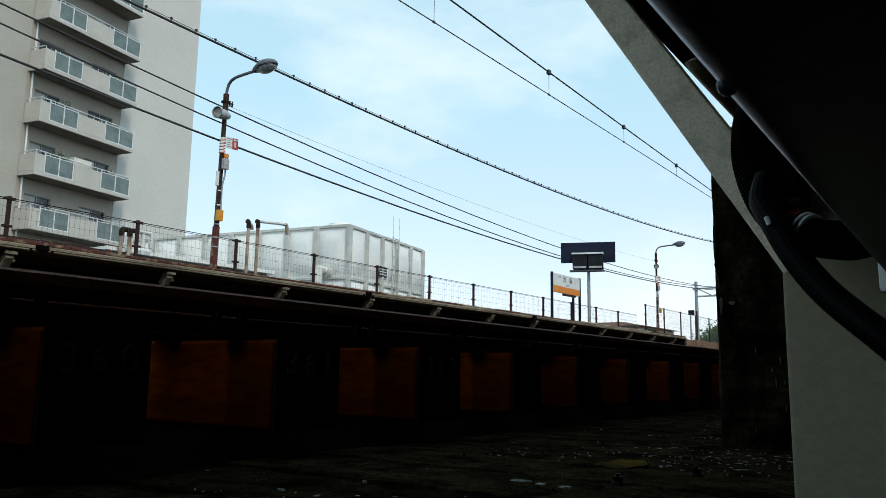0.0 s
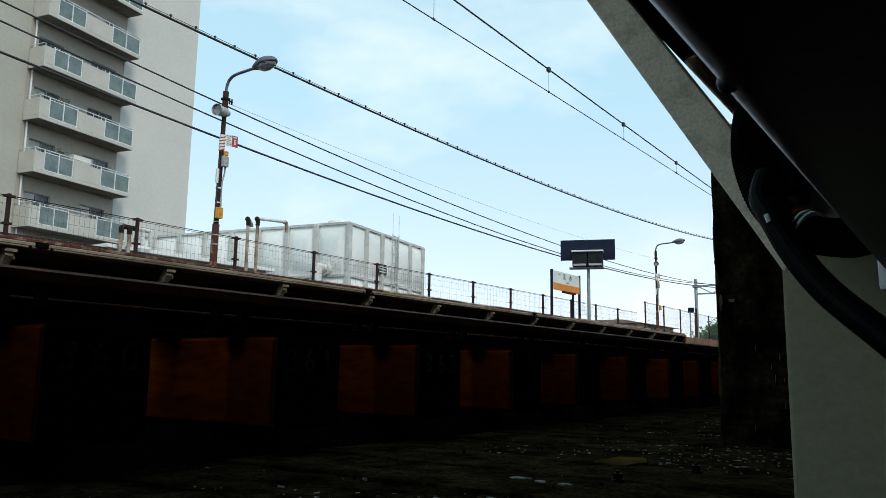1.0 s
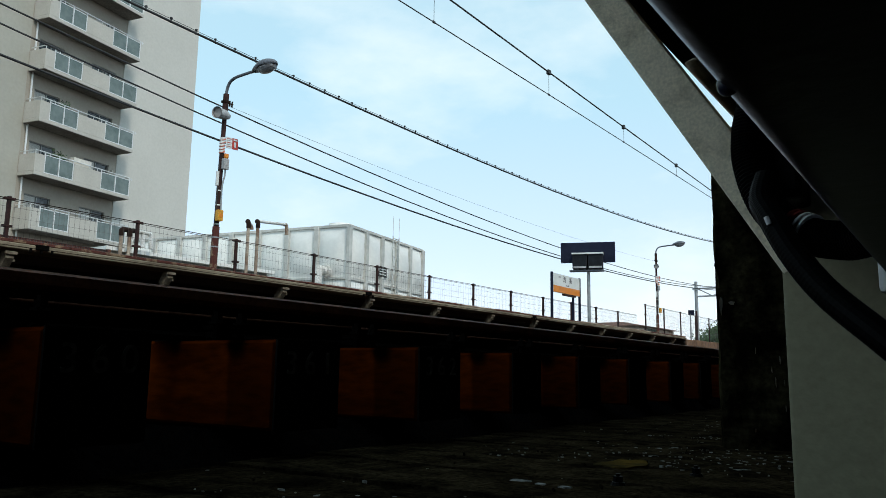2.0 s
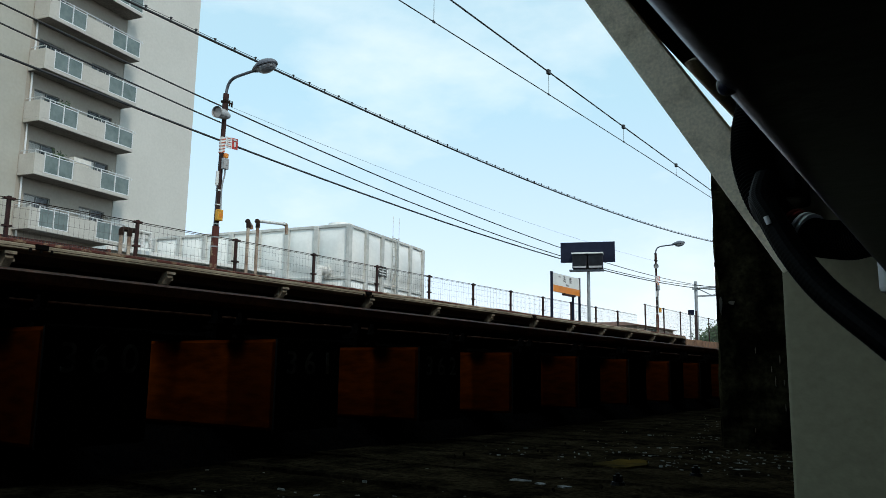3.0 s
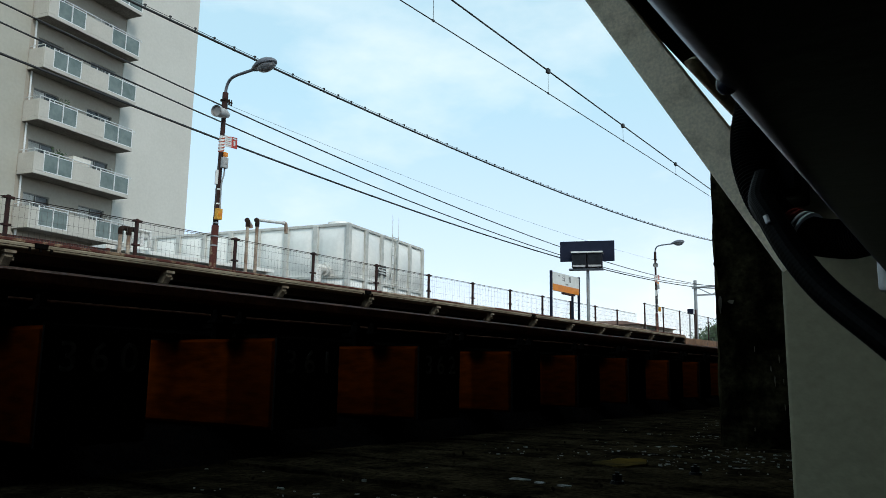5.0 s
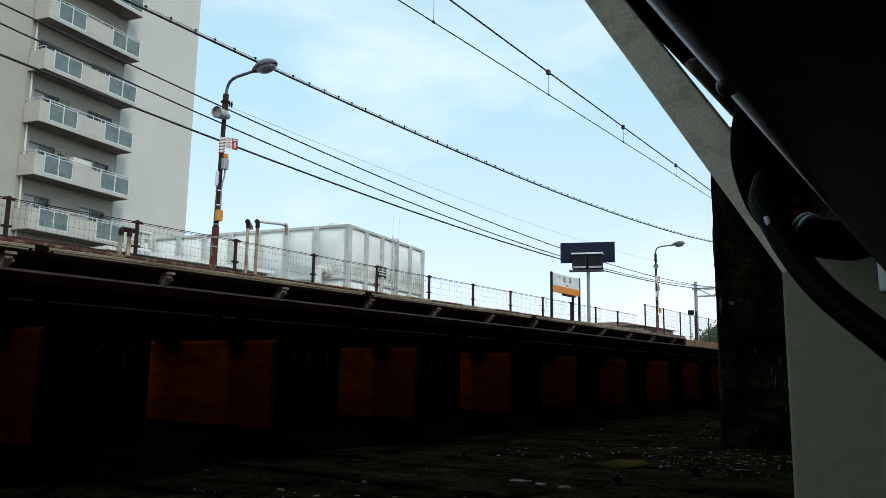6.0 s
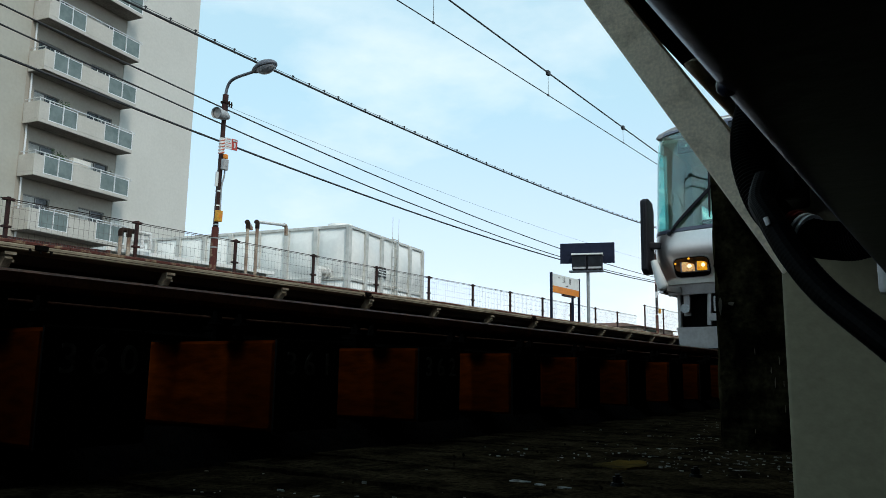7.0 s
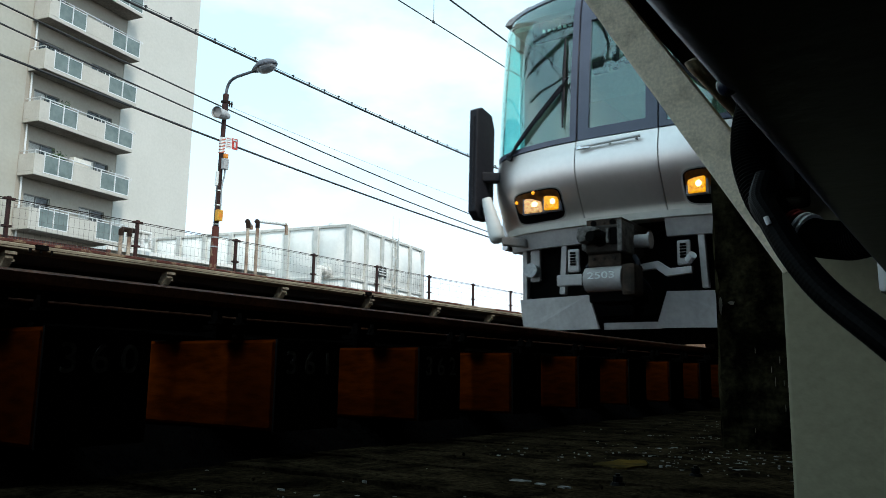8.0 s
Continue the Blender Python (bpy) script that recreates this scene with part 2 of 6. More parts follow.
M = dict(
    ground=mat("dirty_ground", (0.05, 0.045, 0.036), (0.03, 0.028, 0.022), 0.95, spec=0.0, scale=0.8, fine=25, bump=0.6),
    slab=mat("dirt_caked_timber", (0.026, 0.019, 0.0105), (0.005, 0.0037, 0.0023), 1.0, spec=0.0, scale=9, fine=85, bump=1.0, amount=1.3, vary=0.25, distance=0.008),
    moss=mat("ochre_stain", (0.085, 0.052, 0.012), (0.026, 0.02, 0.009), 1.0, spec=0.0, scale=9, fine=70, bump=0.4),
    fleck=mat("pale_litter", (0.3, 0.29, 0.27), (0.05, 0.048, 0.043), 0.95, spec=0.1, scale=30, bump=0.2),
    sleeper=mat("rust_stained_timber", (0.125, 0.0205, 0.0012), (0.058, 0.009, 0.0007), 1.0, spec=0.0, scale=6, fine=50, bump=0.6, amount=0.7, vary=0.2, stretch=(0.25, 1, 1)),
    # ends face away from the sky; that shade is put into this colour
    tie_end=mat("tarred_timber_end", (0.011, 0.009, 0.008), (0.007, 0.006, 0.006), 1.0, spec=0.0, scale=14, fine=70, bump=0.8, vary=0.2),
    chalk=mat("faded_white_paint", (0.10, 0.095, 0.09), (0.02, 0.02, 0.018), 0.95, scale=45, fine=90, bump=0.2),
    rail=mat("rusty_rail_steel", (0.19, 0.07, 0.034), (0.1, 0.038, 0.02), 0.7, 0.0, spec=0.2, scale=9, fine=80, bump=0.3),
    railtop=mat("worn_rail_steel", (0.4, 0.38, 0.36), (0.25, 0.2, 0.17), 0.35, 1.0, scale=9, fine=60, bump=0.1),
    iron=mat("rusted_iron", (0.03, 0.017, 0.012), (0.016, 0.011, 0.009), 0.9, 0.0, spec=0.1, scale=12, fine=70, bump=0.4),
    redrust=mat("red_oxide_steel", (0.085, 0.02, 0.013), (0.24, 0.165, 0.1), 0.85, 0.0, spot=0.56, wide=0.04, scale=7, fine=50, bump=0.5),
    postpaint=mat("brown_paint_worn", (0.05, 0.02, 0.017), (0.022, 0.013, 0.012), 0.7, 0.0, spec=0.2, scale=10, fine=60, bump=0.3),
    wire=mat("grey_mesh_wire", (0.13, 0.125, 0.12), (0.08, 0.07, 0.065), 0.7, 0.0, scale=8, bump=0),
    cable=mat("black_cable_sheath", (0.018, 0.018, 0.02), (0.03, 0.03, 0.03), 0.6, scale=8, bump=0.1),
    thinwire=mat("dull_copper_wire", (0.09, 0.09, 0.09), (0.05, 0.05, 0.05), 0.55, 0.6, scale=8, bump=0),
    deckedge=mat("weathered_edge_concrete", (0.27, 0.235, 0.165), (0.13, 0.105, 0.07), 0.9, scale=4, fine=40, bump=0.5, stretch=(1, 0.3, 1)),
    # near black: shade under platforms and rail heads is put into the colour
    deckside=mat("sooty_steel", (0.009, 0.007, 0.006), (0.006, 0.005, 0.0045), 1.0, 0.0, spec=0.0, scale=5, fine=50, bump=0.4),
    bracket=mat("weathered_bracket_paint", (0.24, 0.21, 0.155), (0.12, 0.1, 0.07), 0.85, scale=8, fine=50, bump=0.4),
    paving=mat("platform_asphalt", (0.07, 0.07, 0.068), (0.05, 0.05, 0.05), 0.95, scale=2, fine=90, bump=0.5),
    cream=mat("cream_masonry_paint", (0.31, 0.279, 0.18), (0.288, 0.258, 0.167), 0.7, spec=0.3, scale=24, fine=75, bump=0.45, amount=0.14, distance=0.004),
    strut=mat("speckled_concrete", (0.8, 0.7, 0.53), (0.56, 0.475, 0.345), 0.85, spec=0.2, scale=30, fine=160, bump=0.25, amount=0.3, spot=0.6, wide=0.12, distance=0.004),
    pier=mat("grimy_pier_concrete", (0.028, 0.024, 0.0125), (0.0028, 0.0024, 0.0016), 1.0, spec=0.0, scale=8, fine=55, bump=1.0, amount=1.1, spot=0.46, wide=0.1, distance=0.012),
    patch=mat("bared_concrete", (0.16, 0.14, 0.11), (0.05, 0.043, 0.033), 0.9, scale=20, bump=0.6),
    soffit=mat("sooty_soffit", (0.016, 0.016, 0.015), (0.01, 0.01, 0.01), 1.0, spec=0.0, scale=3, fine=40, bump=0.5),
    duct=mat("dark_blue_paint", (0.01, 0.017, 0.045), (0.007, 0.011, 0.028), 0.4, 0.0, spec=0.65, scale=6, fine=60, bump=0.15),
    hose=mat("black_hose_plastic", (0.0028, 0.0028, 0.0032), (0.002, 0.002, 0.002), 0.5, spec=0.04, scale=10, bump=0.1),
    red=mat("red_tape", (0.35, 0.03, 0.02), rough=0.5, bump=0.1),
    white=mat("white_plastic", (0.75, 0.75, 0.73), (0.6, 0.6, 0.58), 0.5, scale=6, bump=0.05, amount=0.1),
    wall=mat("painted_render_wall", (0.6, 0.59, 0.545), (0.55, 0.54, 0.495), 0.85, scale=0.25, fine=6, bump=0.15, amount=0.08, wide=0.2),
    olivewall=mat("olive_grey_render_wall", (0.42, 0.41, 0.355), (0.37, 0.36, 0.31), 0.85, scale=0.25, fine=6, bump=0.15, amount=0.08, wide=0.2),
    # wall between balconies, darkened in colour for the slabs' shadow
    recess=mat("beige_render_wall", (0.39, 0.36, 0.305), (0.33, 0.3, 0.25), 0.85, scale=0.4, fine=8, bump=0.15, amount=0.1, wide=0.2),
    balcony=mat("pale_grey_balcony_concrete", (0.53, 0.51, 0.46), (0.45, 0.43, 0.385), 0.85, scale=0.8, fine=9, bump=0.2, amount=0.1, wide=0.2),
    # darker than the balcony concrete: underside shade put into the colour
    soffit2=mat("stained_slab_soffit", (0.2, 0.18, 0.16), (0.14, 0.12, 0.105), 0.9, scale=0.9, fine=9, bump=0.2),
    alu=mat("white_aluminium", (0.75, 0.76, 0.76), (0.65, 0.66, 0.66), 0.4, 0.2, scale=3, bump=0.02, amount=0.05),
    frosted=mat("frosted_glass_panel", (0.16, 0.2, 0.19), (0.10, 0.135, 0.125), 0.25, scale=1.3, fine=5, bump=0.02, amount=0.1),
    window=mat("dark_window_glass", (0.02, 0.025, 0.025), (0.08, 0.085, 0.085), 0.08, scale=0.9, fine=3, bump=0, wide=0.05, vary=0.3),
    curtain=mat("pale_curtain", (0.5, 0.5, 0.47), (0.4, 0.4, 0.37), 0.9, scale=2, bump=0.1),
    sash=mat("weathered_sash", (0.26, 0.26, 0.25), rough=0.5, metal=0.3, bump=0),
    tank=mat("milky_tank_panel", (0.86, 0.86, 0.82), (0.79, 0.79, 0.75), 0.45, scale=1.2, fine=10, bump=0.08, amount=0.08, wide=0.2),
    tankrib=mat("tank_frame_galvanised", (0.6, 0.6, 0.565), (0.47, 0.47, 0.44), 0.55, 0.0, scale=4, bump=0.05, amount=0.1),
    pipewhite=mat("white_pipe_lagging", (0.72, 0.72, 0.7), (0.55, 0.54, 0.5), 0.6, scale=4, bump=0.15),
    rustpipe=mat("tape_wrapped_rusty_pipe", (0.42, 0.35, 0.27), (0.18, 0.1, 0.06), 0.7, scale=3, fine=30, bump=0.3),
    lampgrey=mat("grey_lamp_housing", (0.13, 0.14, 0.165), (0.09, 0.1, 0.12), 0.5, 0.1, scale=6, bump=0.05),
    lens=mat("milky_lamp_cover", (0.3, 0.31, 0.32), (0.24, 0.24, 0.25), 0.35, scale=5, bump=0.02),
    greybox=mat("grey_equipment_paint", (0.42, 0.43, 0.43), (0.33, 0.33, 0.33), 0.55, scale=8, bump=0.08),
    galv=mat("galvanised_post", (0.38, 0.4, 0.41), (0.28, 0.3, 0.31), 0.5, 0.4, scale=5, bump=0.08),
    orange=mat("orange_sign_paint", (0.75, 0.25, 0.02), (0.65, 0.2, 0.02), 0.5, scale=5, bump=0.02, amount=0.06),
    signred=mat("red_sign_paint", (0.6, 0.06, 0.04), (0.5, 0.05, 0.03), 0.5, scale=5, bump=0.02),
    rosetape=mat("faded_red_tape", (0.6, 0.17, 0.1), (0.5, 0.12, 0.07), 0.6, scale=20, bump=0.05),
    signwhite=mat("white_sign_face", (0.74, 0.76, 0.74), (0.66, 0.68, 0.66), 0.5, scale=5, bump=0.02, amount=0.06),
    yellow=mat("yellow_box_paint", (0.75, 0.38, 0.03), (0.6, 0.28, 0.02), 0.5, scale=9, bump=0.05),
    ink=mat("black_lettering", (0.02, 0.02, 0.02), rough=0.6, bump=0),
    darkboard=mat("navy_board_paint", (0.012, 0.016, 0.032), (0.018, 0.022, 0.042), 0.8, spec=0.1, scale=4, bump=0.05),
    screen=mat("dark_screen_glass", (0.003, 0.004, 0.006), (0.012, 0.015, 0.02), 0.4, spec=0.2, scale=4, bump=0),
    leaf=mat("dark_foliage", (0.035, 0.075, 0.03), (0.06, 0.11, 0.04), 0.7, scale=2, fine=8, bump=0),
    bark=mat("tree_bark", (0.08, 0.06, 0.045), rough=0.9, scale=4, bump=0.6),
    plank=mat("weathered_plank", (0.2, 0.11, 0.06), (0.1, 0.06, 0.04), 0.9, scale=5, fine=30, bump=0.5, vary=0.3),
    # ballast colour lowered to near black in place of deep shade
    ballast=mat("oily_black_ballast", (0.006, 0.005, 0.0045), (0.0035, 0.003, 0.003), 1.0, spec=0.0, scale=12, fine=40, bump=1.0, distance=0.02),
    houserf=mat("brown_roof", (0.34, 0.2, 0.155), (0.24, 0.15, 0.12), 0.85, scale=1, bump=0.2),
    housewall=mat("tan_house_wall", (0.5, 0.4, 0.32), (0.42, 0.34, 0.28), 0.85, scale=1, bump=0.2),
    # train
    silver=mat("silver_body_paint", (0.8, 0.75, 0.715), (0.74, 0.69, 0.655), 0.42, 1.0, scale=2, fine=20, bump=0.02, amount=0.05, wide=0.25),
    bumper=mat("dusty_bumper_paint", (0.72, 0.69, 0.62), (0.62, 0.59, 0.53), 0.6, scale=5, fine=40, bump=0.05, amount=0.1),
    rustcast=mat("rust_brown_casting", (0.055, 0.036, 0.024), (0.02, 0.014, 0.01), 0.75, 0.1, spec=0.2, scale=9, fine=50, bump=0.4),
    lampcore=glow("hot_lamp_core", (1.0, 0.72, 0.34), 3.0),
    steel=mat("brushed_stainless", (0.5, 0.5, 0.5), (0.45, 0.45, 0.46), 0.35, 0.8, scale=2, fine=20, bump=0.03, amount=0.06),
    framegrey=mat("blue_grey_window_surround", (0.1, 0.11, 0.155), (0.085, 0.095, 0.135), 0.4, 0.1, scale=3, bump=0.02, amount=0.06),
    skirt=mat("dusty_grey_skirt_paint", (0.4, 0.375, 0.36), (0.31, 0.29, 0.275), 0.55, 0.1, scale=3, fine=25, bump=0.05, amount=0.15),
    # black parts, and sheets that stand for the deep shade under the train
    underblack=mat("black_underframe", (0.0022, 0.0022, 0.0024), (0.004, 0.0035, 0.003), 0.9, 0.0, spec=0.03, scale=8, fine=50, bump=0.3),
    castiron=mat("greasy_cast_iron", (0.012, 0.009, 0.007), (0.03, 0.023, 0.018), 0.7, 0.0, spec=0.15, scale=7, fine=40, bump=0.3),
    rubber=mat("black_rubber", (0.010, 0.011, 0.016), (0.014, 0.015, 0.02), 0.6, spec=0.2, scale=9, bump=0.05),
    chrome=mat("bright_metal", (0.75, 0.75, 0.74), (0.6, 0.6, 0.6), 0.22, 0.9, scale=8, bump=0.02),
    cabwall=mat("cab_lining", (0.62, 0.64, 0.55), (0.56, 0.58, 0.5), 0.7, scale=3, bump=0.05),
    windscreen=glass("tinted_windscreen", (0.46, 0.84, 0.77), ior=1.9),
    sideglass=glass("teal_side_glass", (0.42, 0.85, 0.86), ior=1.5),
    roofgrey=mat("grey_roof_paint", (0.36, 0.36, 0.37), (0.3, 0.3, 0.31), 0.6, scale=2, bump=0.1),
    headlamp=glow("warm_headlamp", (1.0, 0.55, 0.2), 0.5),
    foglamp=glow("amber_lamp", (1.0, 0.42, 0.005), 0.75),
    bulb=glow("small_amber_bulb", (1.0, 0.4, 0.02), 1.2),
    amber=mat("amber_lamp_reflector", (0.2, 0.075, 0.01), (0.06, 0.022, 0.006), 0.3, 0.4, scale=20, bump=0.1),
    led=glow("dim_led_letters", (0.6, 0.75, 0.65), 0.08),
    # glow added to brighten the train's interior
    saloonlamp=glow("white_saloon_lamp", (1.0, 0.97, 0.9), 1.1),
    worncast=mat("worn_grey_casting", (0.15, 0.138, 0.122), (0.03, 0.025, 0.02), 0.6, 0.2, scale=14, fine=60, bump=0.4),
)


def shade_sleeper(m):
    """Paints shade: darker at each sleeper's outer end, with a black spot from its top."""
    n, l = m.node_tree.nodes, m.node_tree.links
    b = n["Principled BSDF"]
    src = b.inputs["Base Color"].links[0].from_socket
    co, sep, no = n.new("ShaderNodeTexCoord"), n.new("ShaderNodeSeparateXYZ"), n.new("ShaderNodeTexNoise")
    no.inputs["Scale"].default_value = 14
    l.new(co.outputs["Object"], sep.inputs[0])
    l.new(co.outputs["Object"], no.inputs["Vector"])

    def node(op, a, c):
        q = n.new("ShaderNodeMath")
        q.operation = op
        for i, v in enumerate((a, c)):
            if isinstance(v, (int, float)):
                q.inputs[i].default_value = v
            else:
                l.new(v, q.inputs[i])
        return q.outputs[0]

    def ramp(v, lo, hi, a, c):
        q = n.new("ShaderNodeMapRange")
        q.interpolation_type = "SMOOTHSTEP"
        for i, x in zip((1, 2, 3, 4), (lo, hi, a, c)):
            q.inputs[i].default_value = x
        l.new(v, q.inputs[0])
        return q.outputs[0]
    x = node("ADD", node("ABSOLUTE", sep.outputs["X"], 0), node("MULTIPLY", node("SUBTRACT", no.outputs["Fac"], 0.5), 0.03))
    # painted shade: outer end at half brightness, soft dark shadow near the top
    end_shade = ramp(x, 0.835, 0.855, 1.0, 0.5)
    spot_dist = node("SQRT", node("ADD", node("POWER", node("ABSOLUTE", node("SUBTRACT", x, 0.875), 0), 2.0), node("POWER", node("MULTIPLY", node("ABSOLUTE", sep.outputs["Z"], 0), 0.8), 2.0)), 0)
    shadow_spot = ramp(spot_dist, 0.02, 0.06, 0.05, 1.0)
    mix = n.new("ShaderNodeMix")
    mix.data_type, mix.blend_type = "RGBA", "MULTIPLY"
    mix.inputs[0].default_value = 1.0
    l.new(src, mix.inputs[6])
    l.new(node("MULTIPLY", end_shade, shadow_spot), mix.inputs[7])
    l.new(mix.outputs[2], b.inputs["Base Color"])


shade_sleeper(M["sleeper"])


# ---- mesh helpers ----
def box(bm, x0, x1, y0, y1, z0, z1, m=None):
    g = bmesh.ops.create_cube(bm, size=1.0)["verts"]
    t = Matrix.Translation(((x0 + x1) / 2, (y0 + y1) / 2, (z0 + z1) / 2)) @ Matrix.Diagonal((abs(x1 - x0), abs(y1 - y0), abs(z1 - z0), 1))
    bmesh.ops.transform(bm, matrix=(m @ t) if m else t, verts=g)
    return g


def rod(bm, a, b, r, r2=None, seg=10, caps=True):
    a, b = Vector(a), Vector(b)
    d = b - a
    g = bmesh.ops.create_cone(bm, cap_ends=caps, segments=seg, radius1=r, radius2=r if r2 is None else r2, depth=d.length)["verts"]
    bmesh.ops.transform(bm, matrix=Matrix.Translation((a + b) / 2) @ d.to_track_quat("Z", "Y").to_matrix().to_4x4(), verts=g)
    return g


def tube(bm, pts, r, seg=8, caps=True):
    """A round tube through pts; r is one radius or one for each point."""
    pts = [Vector(p) for p in pts]
    rs = r if isinstance(r, (list, tuple)) else [r] * len(pts)
    rings, side = [], None
    for i, p in enumerate(pts):
        d = (pts[min(i + 1, len(pts) - 1)] - pts[max(i - 1, 0)]).normalized()
        if side is None:
            side = d.orthogonal().normalized()
        side = (side - d * side.dot(d)).normalized()
        up = d.cross(side)
        rings.append([bm.verts.new(p + (side * math.cos(k * math.tau / seg) + up * math.sin(k * math.tau / seg)) * rs[i]) for k in range(seg)])
    for u, v in zip(rings, rings[1:]):
        for k in range(seg):
            bm.faces.new((u[k], u[(k + 1) % seg], v[(k + 1) % seg], v[k]))
    if caps:
        bm.faces.new(rings[0][::-1])
        bm.faces.new(rings[-1])


def spline(pts, n=8):
    """Points of a smooth curve through pts."""
    pts = [Vector(p) for p in pts]
    out = []
    for i in range(len(pts) - 1):
        a, b, c, d = pts[max(i - 1, 0)], pts[i], pts[i + 1], pts[min(i + 2, len(pts) - 1)]
        for k in range(n):
            t = k / n
            out.append(0.5 * ((2 * b) + (c - a) * t + (2 * a - 5 * b + 4 * c - d) * t * t + (3 * b - a - 3 * c + d) * t ** 3))
    return out + [pts[-1]]


def prism(bm, pts, axis, a, b):
    """Extrudes a flat outline between a and b along axis 0, 1 or 2; pts hold the other two coordinates in order."""
    def at(p, c):
        v = list(p)
        v.insert(axis, c)
        return bm.verts.new(v)
    lo, hi = [at(p, a) for p in pts], [at(p, b) for p in pts]
    fs = [bm.faces.new(lo), bm.faces.new(hi[::-1])]
    for i in range(len(pts)):
        j = (i + 1) % len(pts)
        fs.append(bm.faces.new((lo[j], lo[i], hi[i], hi[j])))
    bmesh.ops.recalc_face_normals(bm, faces=fs)
    return lo + hi


def bevel(bm, w, seg=2):
    bmesh.ops.bevel(bm, geom=[e for e in bm.edges if e.is_manifold and e.calc_face_angle(0) > 0.5], offset=w, segments=seg, affect="EDGES", profile=0.6, clamp_overlap=True)


def part(name, bm, material, parent=None, label="", smooth=False, m=None):
    """Links a bmesh as one mesh object, under parent where one is given."""
    me = bpy.data.meshes.new(name)
    bm.normal_update()
    bm.to_mesh(me)
    bm.free()
    me.materials.append(material)
    if smooth:
        for p in me.polygons:
            p.use_smooth = True
        me.set_sharp_from_angle(angle=radians(40))
    ob = new(name, me)
    if material in (M["windscreen"], M["sideglass"]):
        ob.visible_shadow = False
    if parent:
        ob.parent = parent
    if m:
        ob.matrix_basis = m
    if label:
        tagged(ob, label)
    return ob


def share(ob, m, name=None):
    """Another object on the same mesh, under the same parent."""
    o = new(name or ob.name.split(".")[0], ob.data)
    o.parent = ob.parent
    o.matrix_basis = m
    return o


def thing(name, label, category, m=None, group="", kind=""):
    e = new(name)
    e.empty_display_size = 0.2
    if m:
        e.matrix_basis = m
    return tagged(e, label, category, group, kind)


def block(*b, w=0.0, seg=2, m=None):
    bm = bmesh.new()
    box(bm, *b, m)
    if w:
        bevel(bm, w, seg)
    return bm


def pole(a, b, r, r2=None, seg=12):
    bm = bmesh.new()
    rod(bm, a, b, r, r2, seg)
    return bm


def piped(pts, r, seg=8):
    bm = bmesh.new()
    tube(bm, pts, r, seg)
    return bm


def lettering(text, size, material, parent, m, name="lettering", align="CENTER"):
    """Flat letters of Blender's own font turned into a mesh."""
    c = bpy.data.curves.new(name, "FONT")
    c.body, c.size, c.align_x, c.align_y, c.extrude = text, size, align, "CENTER", 0.0015
    tmp = bpy.data.objects.new(name, c)
    scene.collection.objects.link(tmp)
    me = bpy.data.meshes.new_from_object(tmp.evaluated_get(bpy.context.evaluated_depsgraph_get()))
    bpy.data.objects.remove(tmp)
    me.materials.clear()
    me.materials.append(material)
    ob = new(name, me)
    ob.parent, ob.matrix_basis = parent, m
    return ob


# ---- ground, tracks ----
def make_ground():
    bm = bmesh.new()
    box(bm, -1500, 900, -900, 2500, GROUND - 0.5, GROUND - 0.03)
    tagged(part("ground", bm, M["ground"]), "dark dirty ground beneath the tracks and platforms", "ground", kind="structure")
    for k, c in enumerate((NEAR, FAR)):
        bm = bmesh.new()
        nx, ny, y0, y1 = 14, 260, -6.0, 70.0
        rows = []
        for j in range(ny + 1):
            rows.append([])
            for i in range(nx + 1):
                u = i / nx
                x = c - 1.12 + 2.22 * u if k == 0 else c - 1.6 + 3.0 * u
                e = min(u, 1 - u) * nx
                z = -0.163 + 0.03 * noise.noise((x * 9, j * 0.9, k)) if e >= 1 else GROUND - 0.06
                rows[-1].append(bm.verts.new((x, y0 + (y1 - y0) * j / ny, z)))
        for a, b in zip(rows, rows[1:]):
            for i in range(nx):
                bm.faces.new((a[i], a[i + 1], b[i + 1], b[i]))
        # the bed's shade between sleepers is in its near-black colour
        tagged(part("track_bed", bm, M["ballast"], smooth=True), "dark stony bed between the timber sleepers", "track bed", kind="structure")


PITCH, FIRST = 0.6055, 0.891        # sleeper spacing; centre of the sleeper marked 360
SL_W, SL_H, SL_TOP, SL_L = 0.231, 0.231, 0.0742, 1.023


